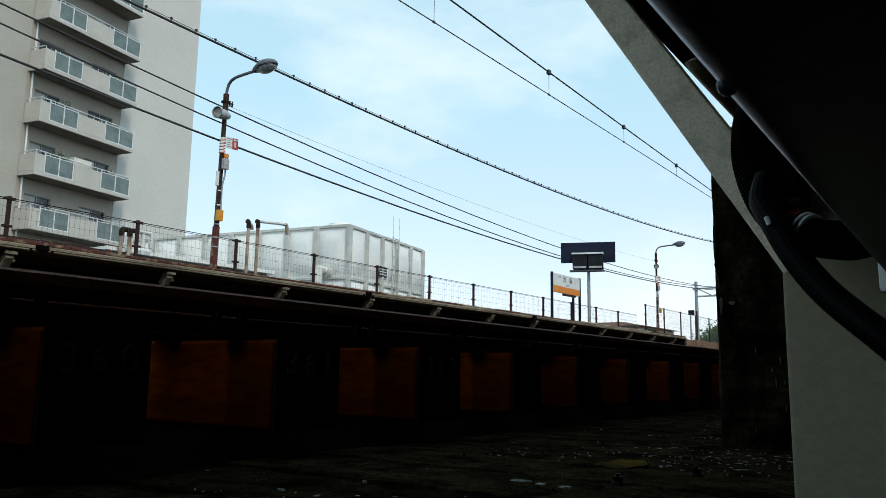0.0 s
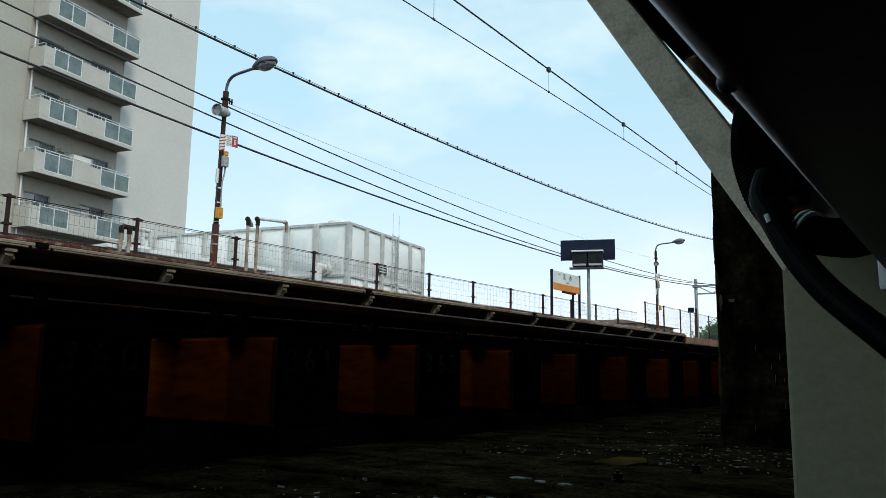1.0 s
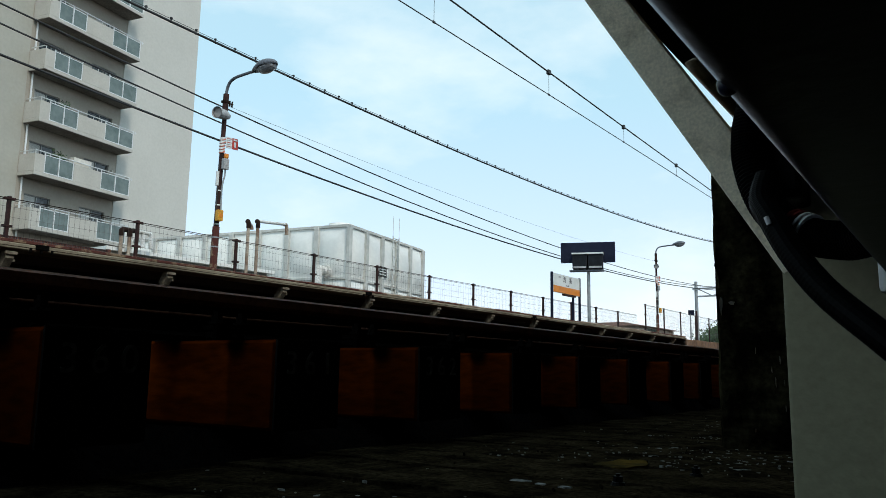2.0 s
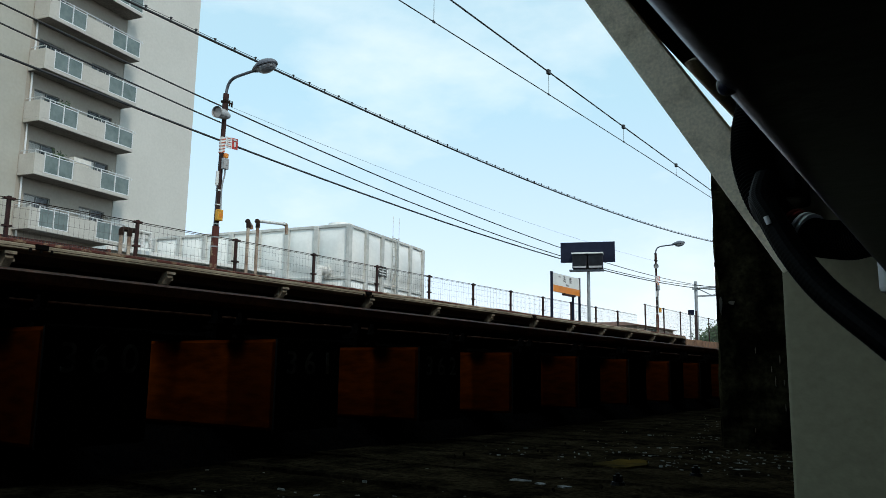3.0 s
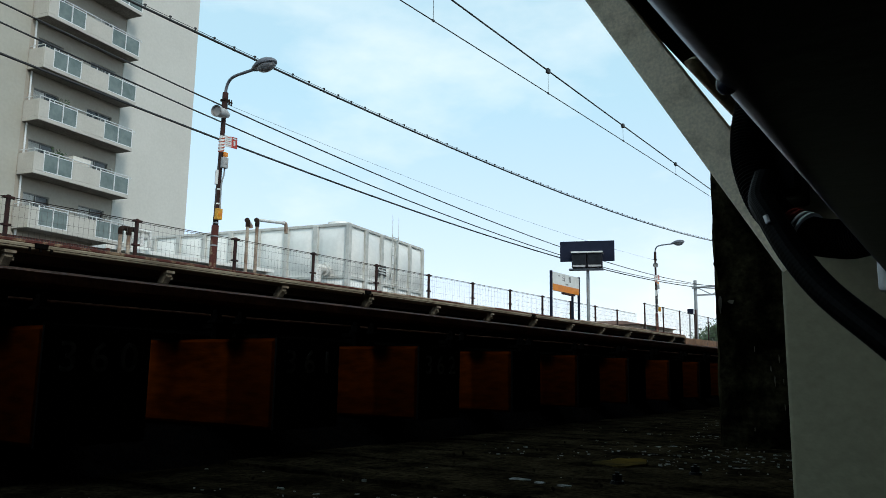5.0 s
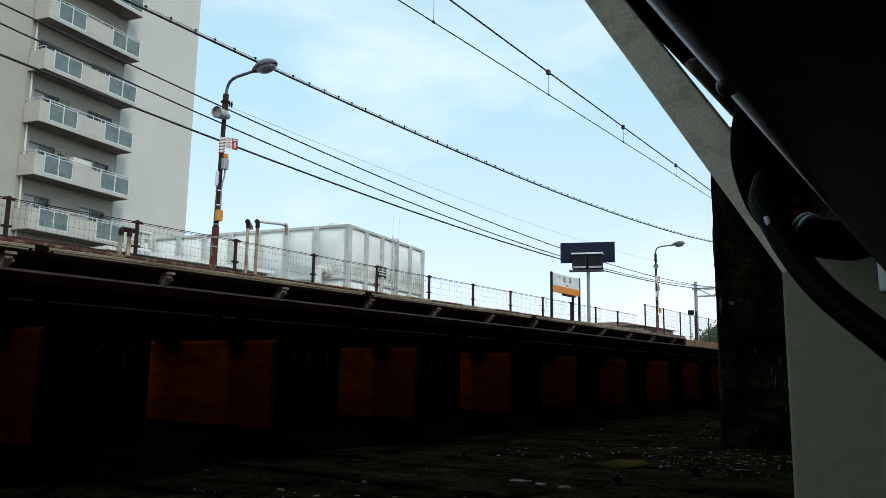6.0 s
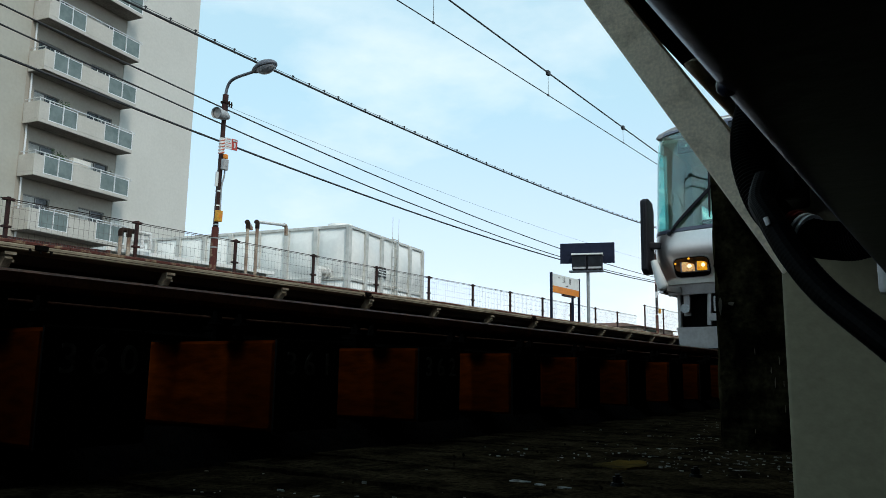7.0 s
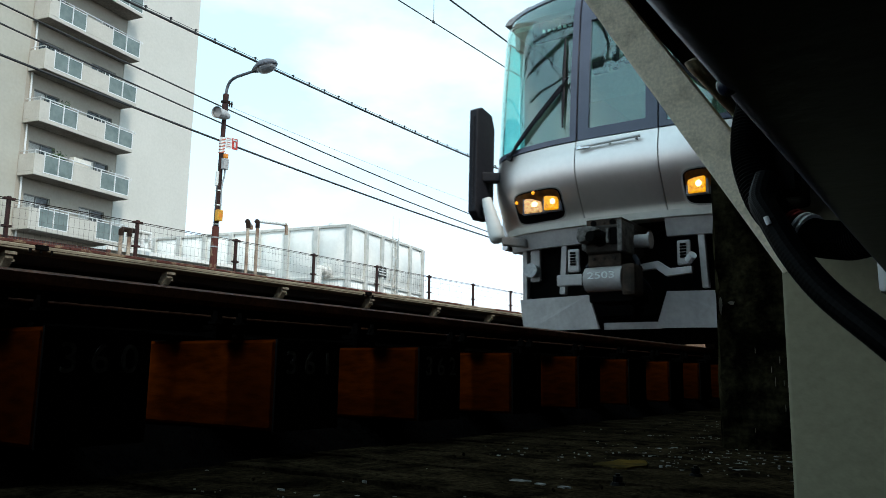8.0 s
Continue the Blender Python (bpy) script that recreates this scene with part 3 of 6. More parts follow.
def make_sleepers():
    for k, c in enumerate((NEAR, FAR)):
        track = thing("sleeper_row", "row of rust-stained timber sleepers under the rails", "sleepers", kind="structure")
        bm = bmesh.new()
        box(bm, -SL_L, SL_L, -SL_W / 2, SL_W / 2, -SL_H, 0)
        bevel(bm, 0.008, 1)
        proto = part("sleeper", bm, M["sleeper"], track, m=Matrix.Translation((c, FIRST - 8 * PITCH, SL_TOP)))
        # thin black cap paints the shaded end face
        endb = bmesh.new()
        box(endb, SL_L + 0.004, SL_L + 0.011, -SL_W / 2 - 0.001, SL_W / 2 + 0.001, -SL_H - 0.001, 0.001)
        cap = part("tarred_end", endb, M["tie_end"], proto, "sleeper end coloured black for shade")
        pl = bmesh.new()
        box(pl, -0.17, 0.17, -0.07, 0.07, 0, 0.0045)
        for sx in (-1, 1):
            box(pl, sx * 0.09 - 0.02, sx * 0.09 + 0.02, -0.035, 0.035, 0.012, 0.03)
            for sy in (-0.045, 0.045):
                rod(pl, (sx * 0.135, sy, 0.004), (sx * 0.135, sy, 0.088), 0.011, 0.010, 6)
                rod(pl, (sx * 0.135, sy, 0.05), (sx * 0.135, sy, 0.058), 0.024, 0.022, 8)
                rod(pl, (sx * 0.135, sy, 0.058), (sx * 0.135, sy, 0.076), 0.017, None, 6)
            box(pl, sx * 0.05 if sx > 0 else -0.15, 0.15 if sx > 0 else -0.05, -0.025, 0.025, 0.036, 0.05)
        for sx in (-1, 1):
            if sx == -1:
                # plates share the rail foot's shade-black colour
                plate = part("tie_plate", pl, M["deckside"], proto, "rusty tie plate with bolted clips", m=Matrix.Translation((-0.565, 0, 0)))
            else:
                share(plate, Matrix.Translation((0.565, 0, 0)))
        for i in range(-7, 110):
            if k == 1 and i < 0:
                continue
            o = share(proto, Matrix.Translation((c + random.uniform(-0.008, 0.008), FIRST + i * PITCH + random.uniform(-0.006, 0.006), SL_TOP)) @ pose(0, 0, 0, 0, 0, random.uniform(-0.5, 0.5)))
            if k == 0 and -4 <= i < 40:
                for ch in proto.children[:3]:
                    q = share(ch, ch.matrix_basis)
                    q.parent = o
                if -1 <= i <= 2:
                    lettering(" ".join(str(360 + i)), 0.085, M["chalk"], o, Matrix(((0, 0, 1, SL_L + 0.014), (1, 0, 0, 0.0), (0, 1, 0, -0.062), (0, 0, 0, 1))), "painted_number")


def make_rails():
    prof = [(-0.064, 0), (0.064, 0), (0.064, 0.012), (0.010, 0.028), (0.008, 0.108), (0.0325, 0.120), (0.0325, 0.146), (0.022, 0.153),
            (-0.022, 0.153), (-0.0325, 0.146), (-0.0325, 0.120), (-0.008, 0.108), (-0.010, 0.028), (-0.064, 0.012)]
    for c in (NEAR, FAR):
        for s in (-1, 1):
            bm = bmesh.new()
            x = c + s * 0.566
            prism(bm, [(x + a, RAIL - 0.153 + b) for a, b in prof if b > 0.1], 1, -8, 75)
            r = tagged(part("rail", bm, M["rail"]), "rusty brown steel running rail on timber sleepers", "rail", "running rails")
            bm = bmesh.new()
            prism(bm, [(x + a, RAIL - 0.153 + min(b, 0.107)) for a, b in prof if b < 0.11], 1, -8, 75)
            # web and foot coloured black for the shade below the rail head
            part("rail_foot", bm, M["deckside"], r, "rail web and foot coloured black for shade")
            if c == NEAR and s == 1:
                part("bond_cable", piped([(x + 0.05, -8 + 1.2 * i, RAIL - 0.078 + 0.003 * math.sin(i * 2.1)) for i in range(60)], 0.0035, 6), M["rail"], r, "thin cable clipped along the rail")
            part("running_surface", block(x - 0.02, x + 0.02, -8, 75, RAIL, RAIL + 0.0015), M["railtop"], r, "worn bright rail top")


# ---- the platform across the tracks ----
EDGE = -7.8
END_Y = 25.2


def make_far_platform():
    p = thing("platform_opposite", "old steel-framed platform with a weathered concrete edge", "platform", kind="structure")
    part("deck", block(-11.6, EDGE - 0.3, -14, END_Y, DECK - 0.16, DECK - 0.012), M["paving"], p)
    bm = bmesh.new()
    prism(bm, [(EDGE - 0.30, DECK - 0.075), (EDGE + 0.0, DECK - 0.075), (EDGE + 0.012, DECK - 0.066), (EDGE + 0.012, DECK - 0.022), (EDGE + 0.0, DECK - 0.012), (EDGE - 0.30, DECK - 0.012)], 1, -14, END_Y)
    part("edge_beam", bm, M["deckedge"], p, "weathered pale platform edge")
    part("edge_groove", block(EDGE - 0.28, EDGE + 0.0145, -14, END_Y, DECK - 0.052, DECK - 0.046), M["iron"], p, "dark joint line along the edge")
    # worn lip of the edge, in lengths
    y = -14.0
    while y < END_Y - 0.4:
        ln = random.uniform(0.7, 1.9)
        part("edge_strip", block(EDGE - 0.13, EDGE + 0.006 + random.uniform(-0.004, 0.006), y + 0.01, min(y + ln, END_Y), DECK - 0.011, DECK + random.uniform(0.012, 0.024), w=0.005, seg=1), random.choice((M["redrust"], M["redrust"], M["rustpipe"])), p)
        y += ln
    # girder, legs and back wall carry the under-deck shade in their colour
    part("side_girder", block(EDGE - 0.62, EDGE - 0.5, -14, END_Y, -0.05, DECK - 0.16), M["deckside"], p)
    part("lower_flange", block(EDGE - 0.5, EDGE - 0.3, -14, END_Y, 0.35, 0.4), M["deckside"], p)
    # cantilever brackets with a toothed lower lip
    bm = bmesh.new()
    prism(bm, [(-0.42, -0.46), (-0.33, -0.46), (-0.03, -0.07), (-0.03, 0.0), (-0.12, 0.0)], 1, -0.045, 0.035)
    box(bm, -0.05, -0.012, -0.055, 0.06, -0.03, 0.0)
    for q in range(2):
        box(bm, -0.085 - q * 0.07, -0.05 - q * 0.07, 0.03, 0.06, -0.10 - q * 0.09, -0.07 - q * 0.09)
    proto = part("bracket", bm, M["bracket"], p, m=Matrix.Translation((EDGE, 3.73, DECK - 0.10)))
    for i in range(-6, 12):
        if i:
            share(proto, Matrix.Translation((EDGE, 3.73 + 1.855 * i, DECK - 0.10)))
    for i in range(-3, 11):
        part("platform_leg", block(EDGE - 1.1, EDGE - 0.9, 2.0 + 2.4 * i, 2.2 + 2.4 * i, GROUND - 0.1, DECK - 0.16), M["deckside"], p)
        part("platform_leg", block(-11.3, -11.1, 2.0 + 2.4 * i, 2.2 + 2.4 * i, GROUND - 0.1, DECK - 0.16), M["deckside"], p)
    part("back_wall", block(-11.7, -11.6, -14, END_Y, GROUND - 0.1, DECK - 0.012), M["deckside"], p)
    # small junction boxes under the edge
    for y in (3.95, 9.1, 14.6):
        bm = block(EDGE - 0.01, EDGE + 0.04, y, y + 0.13, DECK - 0.06, DECK - 0.005, w=0.008)
        for q in range(3):
            rod(bm, (EDGE + 0.02, y - 0.05 + q * 0.11, DECK - 0.09), (EDGE + 0.02, y - 0.05 + q * 0.11, DECK - 0.05), 0.014, None, 8)
        part("junction_box", bm, M["underblack"], p)
    # timber-faced stub beyond the platform's end
    for i in range(14):
        part("plank", block(EDGE - 0.05, EDGE + 0.0, END_Y + 0.02 + i * 0.9, END_Y + 0.9 + i * 0.9, DECK - 0.28, DECK - 0.05 + random.uniform(-0.02, 0.02), w=0.006, seg=1), M["plank"], p)
    part("stub_deck", block(-11.6, EDGE - 0.05, END_Y, END_Y + 12.8, DECK - 0.2, DECK - 0.06), M["paving"], p)
    part("stub_side", block(EDGE - 0.5, EDGE - 0.4, END_Y, END_Y + 12.8, -0.05, DECK - 0.2), M["deckside"], p)
    for i in range(6):
        part("platform_leg", block(EDGE - 1.1, EDGE - 0.9, END_Y + 1 + 2.2 * i, END_Y + 1.2 + 2.2 * i, GROUND - 0.1, DECK - 0.2), M["deckside"], p)
        part("platform_leg", block(-11.3, -11.1, END_Y + 1 + 2.2 * i, END_Y + 1.2 + 2.2 * i, GROUND - 0.1, DECK - 0.2), M["deckside"], p)


FENCE_X, FENCE_TOP = -11.0, 2.335


def make_fence():
    step = 2.02
    y0 = 5.15 - 6 * step

    def bay(ya, yb, top, label):
        f = thing("fence_panel", label, "fence", group="fence panels along the platform")
        bm = bmesh.new()
        box(bm, FENCE_X - 0.026, FENCE_X + 0.026, ya - 0.026, ya + 0.026, DECK - 0.014, top)
        bevel(bm, 0.008, 1)
        box(bm, FENCE_X - 0.035, FENCE_X + 0.035, ya - 0.075, ya + 0.075, top - 0.05, top - 0.02)
        box(bm, FENCE_X - 0.035, FENCE_X + 0.035, ya - 0.06, ya + 0.06, top - 0.44, top - 0.41)
        part("post", bm, M["postpaint"], f, "dark brown painted steel post")
        z0 = DECK + 0.10
        for z, r in ((top - 0.03, 0.0065), (top - 0.055, 0.004), (z0, 0.007)):
            bm = bmesh.new()
            rod(bm, (FENCE_X, ya + 0.04, z), (FENCE_X, yb - 0.04, z), r, None, 6)
            part("frame_wire", bm, M["iron"], f)
        bm = bmesh.new()
        n = 25
        for i in range(1, n):
            y = ya + (yb - ya) * i / n
            rod(bm, (FENCE_X + 0.004, y, z0), (FENCE_X + 0.004, y, top - 0.03), 0.0018, None, 4, False)
        nz = int((top - z0) / 0.155)
        for j in range(1, nz + 1):
            z = z0 + (top - z0) * j / (nz + 1)
            rod(bm, (FENCE_X - 0.004, ya + 0.03, z), (FENCE_X - 0.004, yb - 0.03, z), 0.0021, None, 4, False)
        part("wire_mesh", bm, M["wire"], f, "thin grey welded wire mesh")
    for i in range(18):
        ya = y0 + i * step
        if ya + step > 29.9:
            break
        bay(ya, ya + step, FENCE_TOP, "low brown steel fence panel with wire mesh on the platform")
    for i in range(8):
        bay(30.3 + i * 2.25, 30.3 + (i + 1) * 2.25, FENCE_TOP + 0.49 if i < 7 else FENCE_TOP + 0.27, "tall brown steel fence panel with wire mesh at the platform end")


def ring_band(bm, x, y, z, r, h=0.03):
    rod(bm, (x, y, z - h / 2), (x, y, z + h / 2), r, None, 12)


def make_lamp_post(y, label, near):
    x = -10.5
    L = thing("platform_lamp", label, "street lamp", pose(x, y, DECK - 0.012, 0, 1.3 if near else 0), group="platform lamps")
    top = (4.70 if near else 4.86) - DECK
    part("base_sleeve", pole((0, 0, 0), (0, 0, 1.16), 0.062, 0.06), M["redrust"], L, "thicker rust-brown base sleeve")
    part("shaft", pole((0, 0, 1.16), (0, 0, top - 0.05), 0.045, 0.038), M["postpaint"], L, "dark brown steel shaft")
    part("top_sleeve", pole((0, 0, top - 0.28), (0, 0, top + 0.02), 0.052, 0.05), M["postpaint"], L)
    arm = spline([(0, 0, top - 0.02), (0.01, 0, top + 0.10), (0.07, 0, top + 0.22), (0.20, 0, top + 0.28), (0.45, 0, top + 0.30), (0.72, 0, top + 0.31)], 6)
    part("curved_arm", piped(arm, 0.026, 10), M["lampgrey"], L, "grey curved tube arm")
    # flattened lamp head with a rounded glass underside
    bm = bmesh.new()
    g = bmesh.ops.create_uvsphere(bm, u_segments=20, v_segments=10, radius=1.0)["verts"]
    for v in g:
        yy = v.co.y
        taper = 0.62 + 0.38 * min(1, max(0, (yy + 1) / 1.1))
        v.co = Vector((v.co.x * 0.15 * taper, yy * 0.29, max(v.co.z, -0.15) * 0.12 * taper))
    bmesh.ops.transform(bm, matrix=Matrix.Translation((0.93, 0, top + 0.33)) @ pose(0, 0, 0, 0, 0, -90) @ pose(0, 0, 0, 6, 0, 0), verts=g)
    head = part("lamp_head", bm, M["lampgrey"], L, "grey metal lamp head", smooth=True)
    bm = bmesh.new()
    g = bmesh.ops.create_uvsphere(bm, u_segments=20, v_segments=10, radius=1.0)["verts"]
    for v in g:
        v.co = Vector((v.co.x * 0.115, v.co.y * 0.20, min(v.co.z, 0.2) * 0.11))
    bmesh.ops.transform(bm, matrix=Matrix.Translation((0.99, 0, top + 0.325)) @ pose(0, 0, 0, 0, 0, -90) @ pose(0, 0, 0, 6, 0, 0), verts=g)
    part("lamp_cover", bm, M["lens"], head, "milky glass lamp cover", smooth=True)
    # horn loudspeaker
    z = 4.335 - DECK
    bm = bmesh.new()
    rod(bm, (0.03, -0.02, z), (0.09, -0.24, z - 0.02), 0.085, 0.098, 18, False)
    rod(bm, (0.03, -0.02, z), (0.0, 0.08, z + 0.006), 0.085, 0.05, 18)
    rod(bm, (0.078, -0.2, z - 0.017), (0.09, -0.24, z - 0.02), 0.098, 0.102, 18, False)
    sp = part("loudspeaker", bm, M["greybox"], L, "pale grey horn loudspeaker", smooth=True)
    part("speaker_cone", pole((0.076, -0.19, z - 0.016), (0.079, -0.2, z - 0.017), 0.084, 0.084, 18), M["skirt"], sp)
    # bracket and insulators for a thin line
    bm = bmesh.new()
    zb = 4.57 - DECK
    box(bm, -0.01, 0.01, -0.06, 0.16, zb, zb + 0.02)
    box(bm, -0.056, 0.056, -0.056, 0.056, zb - 0.01, zb + 0.03)
    for q in (0.09, 0.14):
        rod(bm, (0, q, zb - 0.04), (0, q, zb + 0.06), 0.016, 0.011, 8)
    part("wire_bracket", bm, M["iron"], L)
    # plate, striped wrap, boxes and bands
    zs = 3.86 - DECK
    tilt = Matrix.Translation((0, 0, zs)) @ pose(0, 0, 0, 3, 0, 0) @ Matrix.Translation((0, 0, -zs))
    sg = part("warning_plate", block(0.045, 0.052, 0.03, 0.29, zs - 0.10, zs + 0.10, w=0.003, seg=1, m=tilt), M["signwhite"], L, "small white and red emergency plate")
    part("red_field", block(0.053, 0.056, 0.165, 0.288, zs - 0.098, zs + 0.098, m=tilt), M["signred"], sg)
    for q in range(5):
        part("writing_bar", block(0.053, 0.0545, 0.05, 0.15 - 0.025 * (q % 2), zs + 0.068 - q * 0.034, zs + 0.077 - q * 0.034, m=tilt), M["greybox"] if q % 2 else M["signred"], sg)
    part("pictogram", block(0.057, 0.059, 0.205, 0.245, zs - 0.06, zs + 0.03, w=0.001, seg=1, m=tilt), M["signwhite"], sg)
    part("pictogram", block(0.057, 0.059, 0.185, 0.27, zs + 0.055, zs + 0.08, m=tilt), M["signwhite"], sg)
    zw = 3.80 - DECK
    part("paper_wrap", pole((0, 0, zw - 0.14), (0, 0, zw + 0.14), 0.0475, 0.0475, 14), M["signwhite"], L, "white wrap with slanting red stripes")
    for q in range(5):
        bm = bmesh.new()
        zq = zw + 0.105 - q * 0.055
        ring_band(bm, 0, 0, zq, 0.0562, 0.018)
        bmesh.ops.transform(bm, matrix=Matrix.Translation((0, 0, zq)) @ pose(0, 0, 0, 28, 8, 0) @ Matrix.Translation((0, 0, -zq)), verts=bm.verts)
        part("striped_tape", bm, M["rosetape"], L)
    z = 3.465 - DECK
    cb = part("control_box", block(0.045, 0.12, -0.03, 0.08, z - 0.095, z + 0.095, w=0.012), M["greybox"], L, "small grey control box")
    part("dial", pole((0.12, 0.035, z - 0.01), (0.126, 0.035, z - 0.01), 0.02, None, 12), M["skirt"], cb)
    part("orange_light", block(0.045, 0.10, 0.0, 0.08, z + 0.105, z + 0.19, w=0.02), M["orange"], L, "small orange signal box")
    part("cable_drop", piped(spline([(0.05, 0.06, z - 0.09), (0.06, 0.05, z - 0.2), (0.05, 0.02, z - 0.4), (0.052, 0.03, 2.66 - DECK)]), 0.014, 8), M["galv"], L, "grey cable conduit")
    part("cable_drop", piped(spline([(0.02, -0.045, 3.5 - DECK), (0.015, -0.048, 3.2 - DECK), (0.02, -0.048, 2.9 - DECK), (0.02, -0.05, 2.42 - DECK)]), 0.011, 8), M["cable"], L)
    part("junction_tube", pole((0.005, -0.055, 3.08 - DECK), (0.005, -0.055, 3.33 - DECK), 0.028, None, 10), M["signwhite"], L, "white plastic cable joint")
    for q in (3.0, 2.75, 2.42, 2.19, 2.03):
        bm = bmesh.new()
        ring_band(bm, 0, 0, q - DECK, 0.066 if q < 2.3 else 0.052, 0.022)
        part("steel_band", bm, M["signwhite"] if q > 2.2 else M["galv"], L)
    z, side = 2.555 - DECK, 0.0 if near else 0.12
    yb = part("alarm_box", block(0.045, 0.13, -0.075 + side, 0.03 + side, z - 0.09, z + 0.10, w=0.012), M["yellow"], L, "yellow emergency alarm box")
    part("alarm_button", pole((0.13, -0.022 + side, z), (0.136, -0.022 + side, z), 0.035, None, 14), M["orange"], yb)
    return L


def make_name_sign():
    s = thing("station_sign", "white and orange station name sign on dark posts", "sign", pose(-10.3, 0, 0))
    y0, y1 = 20.52, 22.46
    for y in (y0, y1):
        part("sign_post", block(-0.032, 0.032, y - 0.034, y + 0.034, DECK - 0.013, 2.99, w=0.006), M["darkboard"], s)
    part("sign_post", block(-0.12, -0.06, 22.15, 22.21, DECK - 0.013, 2.4, w=0.006), M["darkboard"], s)
    bd = part("sign_board", block(-0.03, 0.03, y0 + 0.046, y1 - 0.046, 2.40, 2.965, w=0.005), M["signwhite"], s)
    part("orange_band", block(0.0305, 0.0335, y0 + 0.05, y1 - 0.05, 2.402, 2.60), M["orange"], bd)
    part("under_light", block(0.0, 0.10, 21.2, 22.0, 2.33, 2.39, w=0.01), M["postpaint"], s)
    face = Matrix(((0, 0, 1, 0.032), (1, 0, 0, 0), (0, 1, 0, 0), (0, 0, 0, 1)))
    lettering("浅", 0.2, M["ink"], bd, Matrix.Translation((0, 21.32, 2.815)) @ face)
    lettering("香", 0.2, M["ink"], bd, Matrix.Translation((0, 21.75, 2.815)) @ face)
    lettering("Asaka", 0.08, M["ink"], bd, Matrix.Translation((0, 21.53, 2.66)) @ face)
    part("corner_mark", block(0.0305, 0.033, 20.92, 21.06, 2.855, 2.90), M["greybox"], bd)


def make_monitor_stand():
    s = thing("monitor_stand", "dark backboard with two hooded monitors on a grey pole", "monitor", pose(-10.0, 22.5, 0, 0, 0, 20))
    part("pole", pole((0, 0.06, DECK - 0.013), (0, 0.06, 3.6), 0.055, 0.05, 14), M["galv"], s, "light grey steel pole")
    part("backboard", block(-0.88, 0.84, 0.1, 0.14, 3.5, 4.16, w=0.005), M["darkboard"], s)
    for q in (-0.48, 0.01):
        mo = part("monitor", block(q, q + 0.46, -0.25, 0.09, 3.27, 3.72, w=0.02), M["rubber"], s)
        part("screen", block(q + 0.05, q + 0.41, -0.256, -0.251, 3.36, 3.66), M["screen"], mo)
        part("sill_plate", block(q + 0.03, q + 0.43, -0.262, -0.252, 3.28, 3.34), M["greybox"], mo)
    part("hood", block(-0.5, 0.49, -0.30, 0.09, 3.72, 3.77, w=0.01), M["signwhite"], s, "pale metal hood")
    part("cross_bar", block(-0.58, 0.5, -0.18, 0.06, 3.19, 3.24, w=0.008), M["lampgrey"], s)
    for q in (-0.35, -0.12, 0.1, 0.3):
        part("clamp", block(q, q + 0.05, -0.2, 0.0, 3.24, 3.27), M["lampgrey"], s)


def catenary(name, label, x, a, b, c, y0, y1, r, material, n=40, group="overhead lines"):
    """A line that hangs as z = a y^2 + b y + c."""
    pts = [(x, y0 + (y1 - y0) * i / n, a * (y0 + (y1 - y0) * i / n) ** 2 + b * (y0 + (y1 - y0) * i / n) + c) for i in range(n + 1)]
    return tagged(part(name, piped(pts, r, 6), material), label, "cable", group)


def make_far_bracket():
    """Mast and curved arms over the far track; the windscreen mirrors them."""
    b = thing("catenary_bracket", "dark tubular mast with curved arms over the far track", "catenary bracket", pose(0, 3.5, 0))
    part("mast", pole((-11.75, 0, DECK - 0.02), (-11.75, 0, 8.6), 0.12, 0.10, 14), M["cable"], b)
    for o in (-0.09, 0.09):
        part("top_arm", piped(spline([(-11.7, o, 8.1), (-10.2, o, 8.05), (-8.6, o, 7.45), (-6.6, o, 6.75), (-4.9, o, 6.25)], 6), 0.045, 10), M["cable"], b)
    part("lower_arm", piped(spline([(-11.7, 0, 7.1), (-10.2, 0, 7.2), (-8.4, 0, 6.65), (-6.6, 0, 6.12), (-4.9, 0, 5.9)], 6), 0.055, 10), M["cable"], b)
    part("steady_arm", piped(spline([(-8.7, 0, 5.75), (-8.3, 0, 5.55), (-6.9, 0, 5.22), (-5.8, 0, 5.02), (-5.0, 0, 5.15)], 6), 0.032, 8), M["cable"], b)
    for x0, z0, x1, z1 in ((-8.6, 7.45, -8.9, 6.8), (-7.2, 6.95, -8.3, 5.6), (-6.3, 6.1, -6.3, 5.7), (-5.6, 6.45, -5.9, 5.95)):
        part("strut", pole((x0, 0, z0), (x1, 0, z1), 0.028, None, 8), M["cable"], b)
    part("near_arm", piped(spline([(-4.9, 0, 6.25), (-4.4, 0, 5.95), (-4.05, 0, 5.5), (-4.0, 0, 5.05)], 6), 0.03, 8), M["cable"], b)
    part("near_arm", piped(spline([(-4.4, 0, 5.95), (-3.9, 0, 5.6), (-3.78, 0, 5.05)], 6), 0.04, 8), M["cable"], b)
    part("registration_bar", pole((-4.3, 0, 4.97), (-3.35, 0, 5.06), 0.028, None, 8), M["cable"], b)
    for x, w in ((-4.2, 0.12), (-3.8, 0.06), (-3.42, 0.08)):
        part("clamp", block(x - w, x + w, -0.06, 0.06, 5.0 - w * 0.9, 5.05 + w * 0.8, w=0.015), M["cable"], b)
    part("insulator", pole((-6.3, 0, 6.0), (-6.3, 0, 5.8), 0.06, 0.05, 12), M["cable"], b)
    part("insulator", pole((-11.5, 0, 7.12), (-11.1, 0, 7.18), 0.085, None, 12), M["greybox"], b)


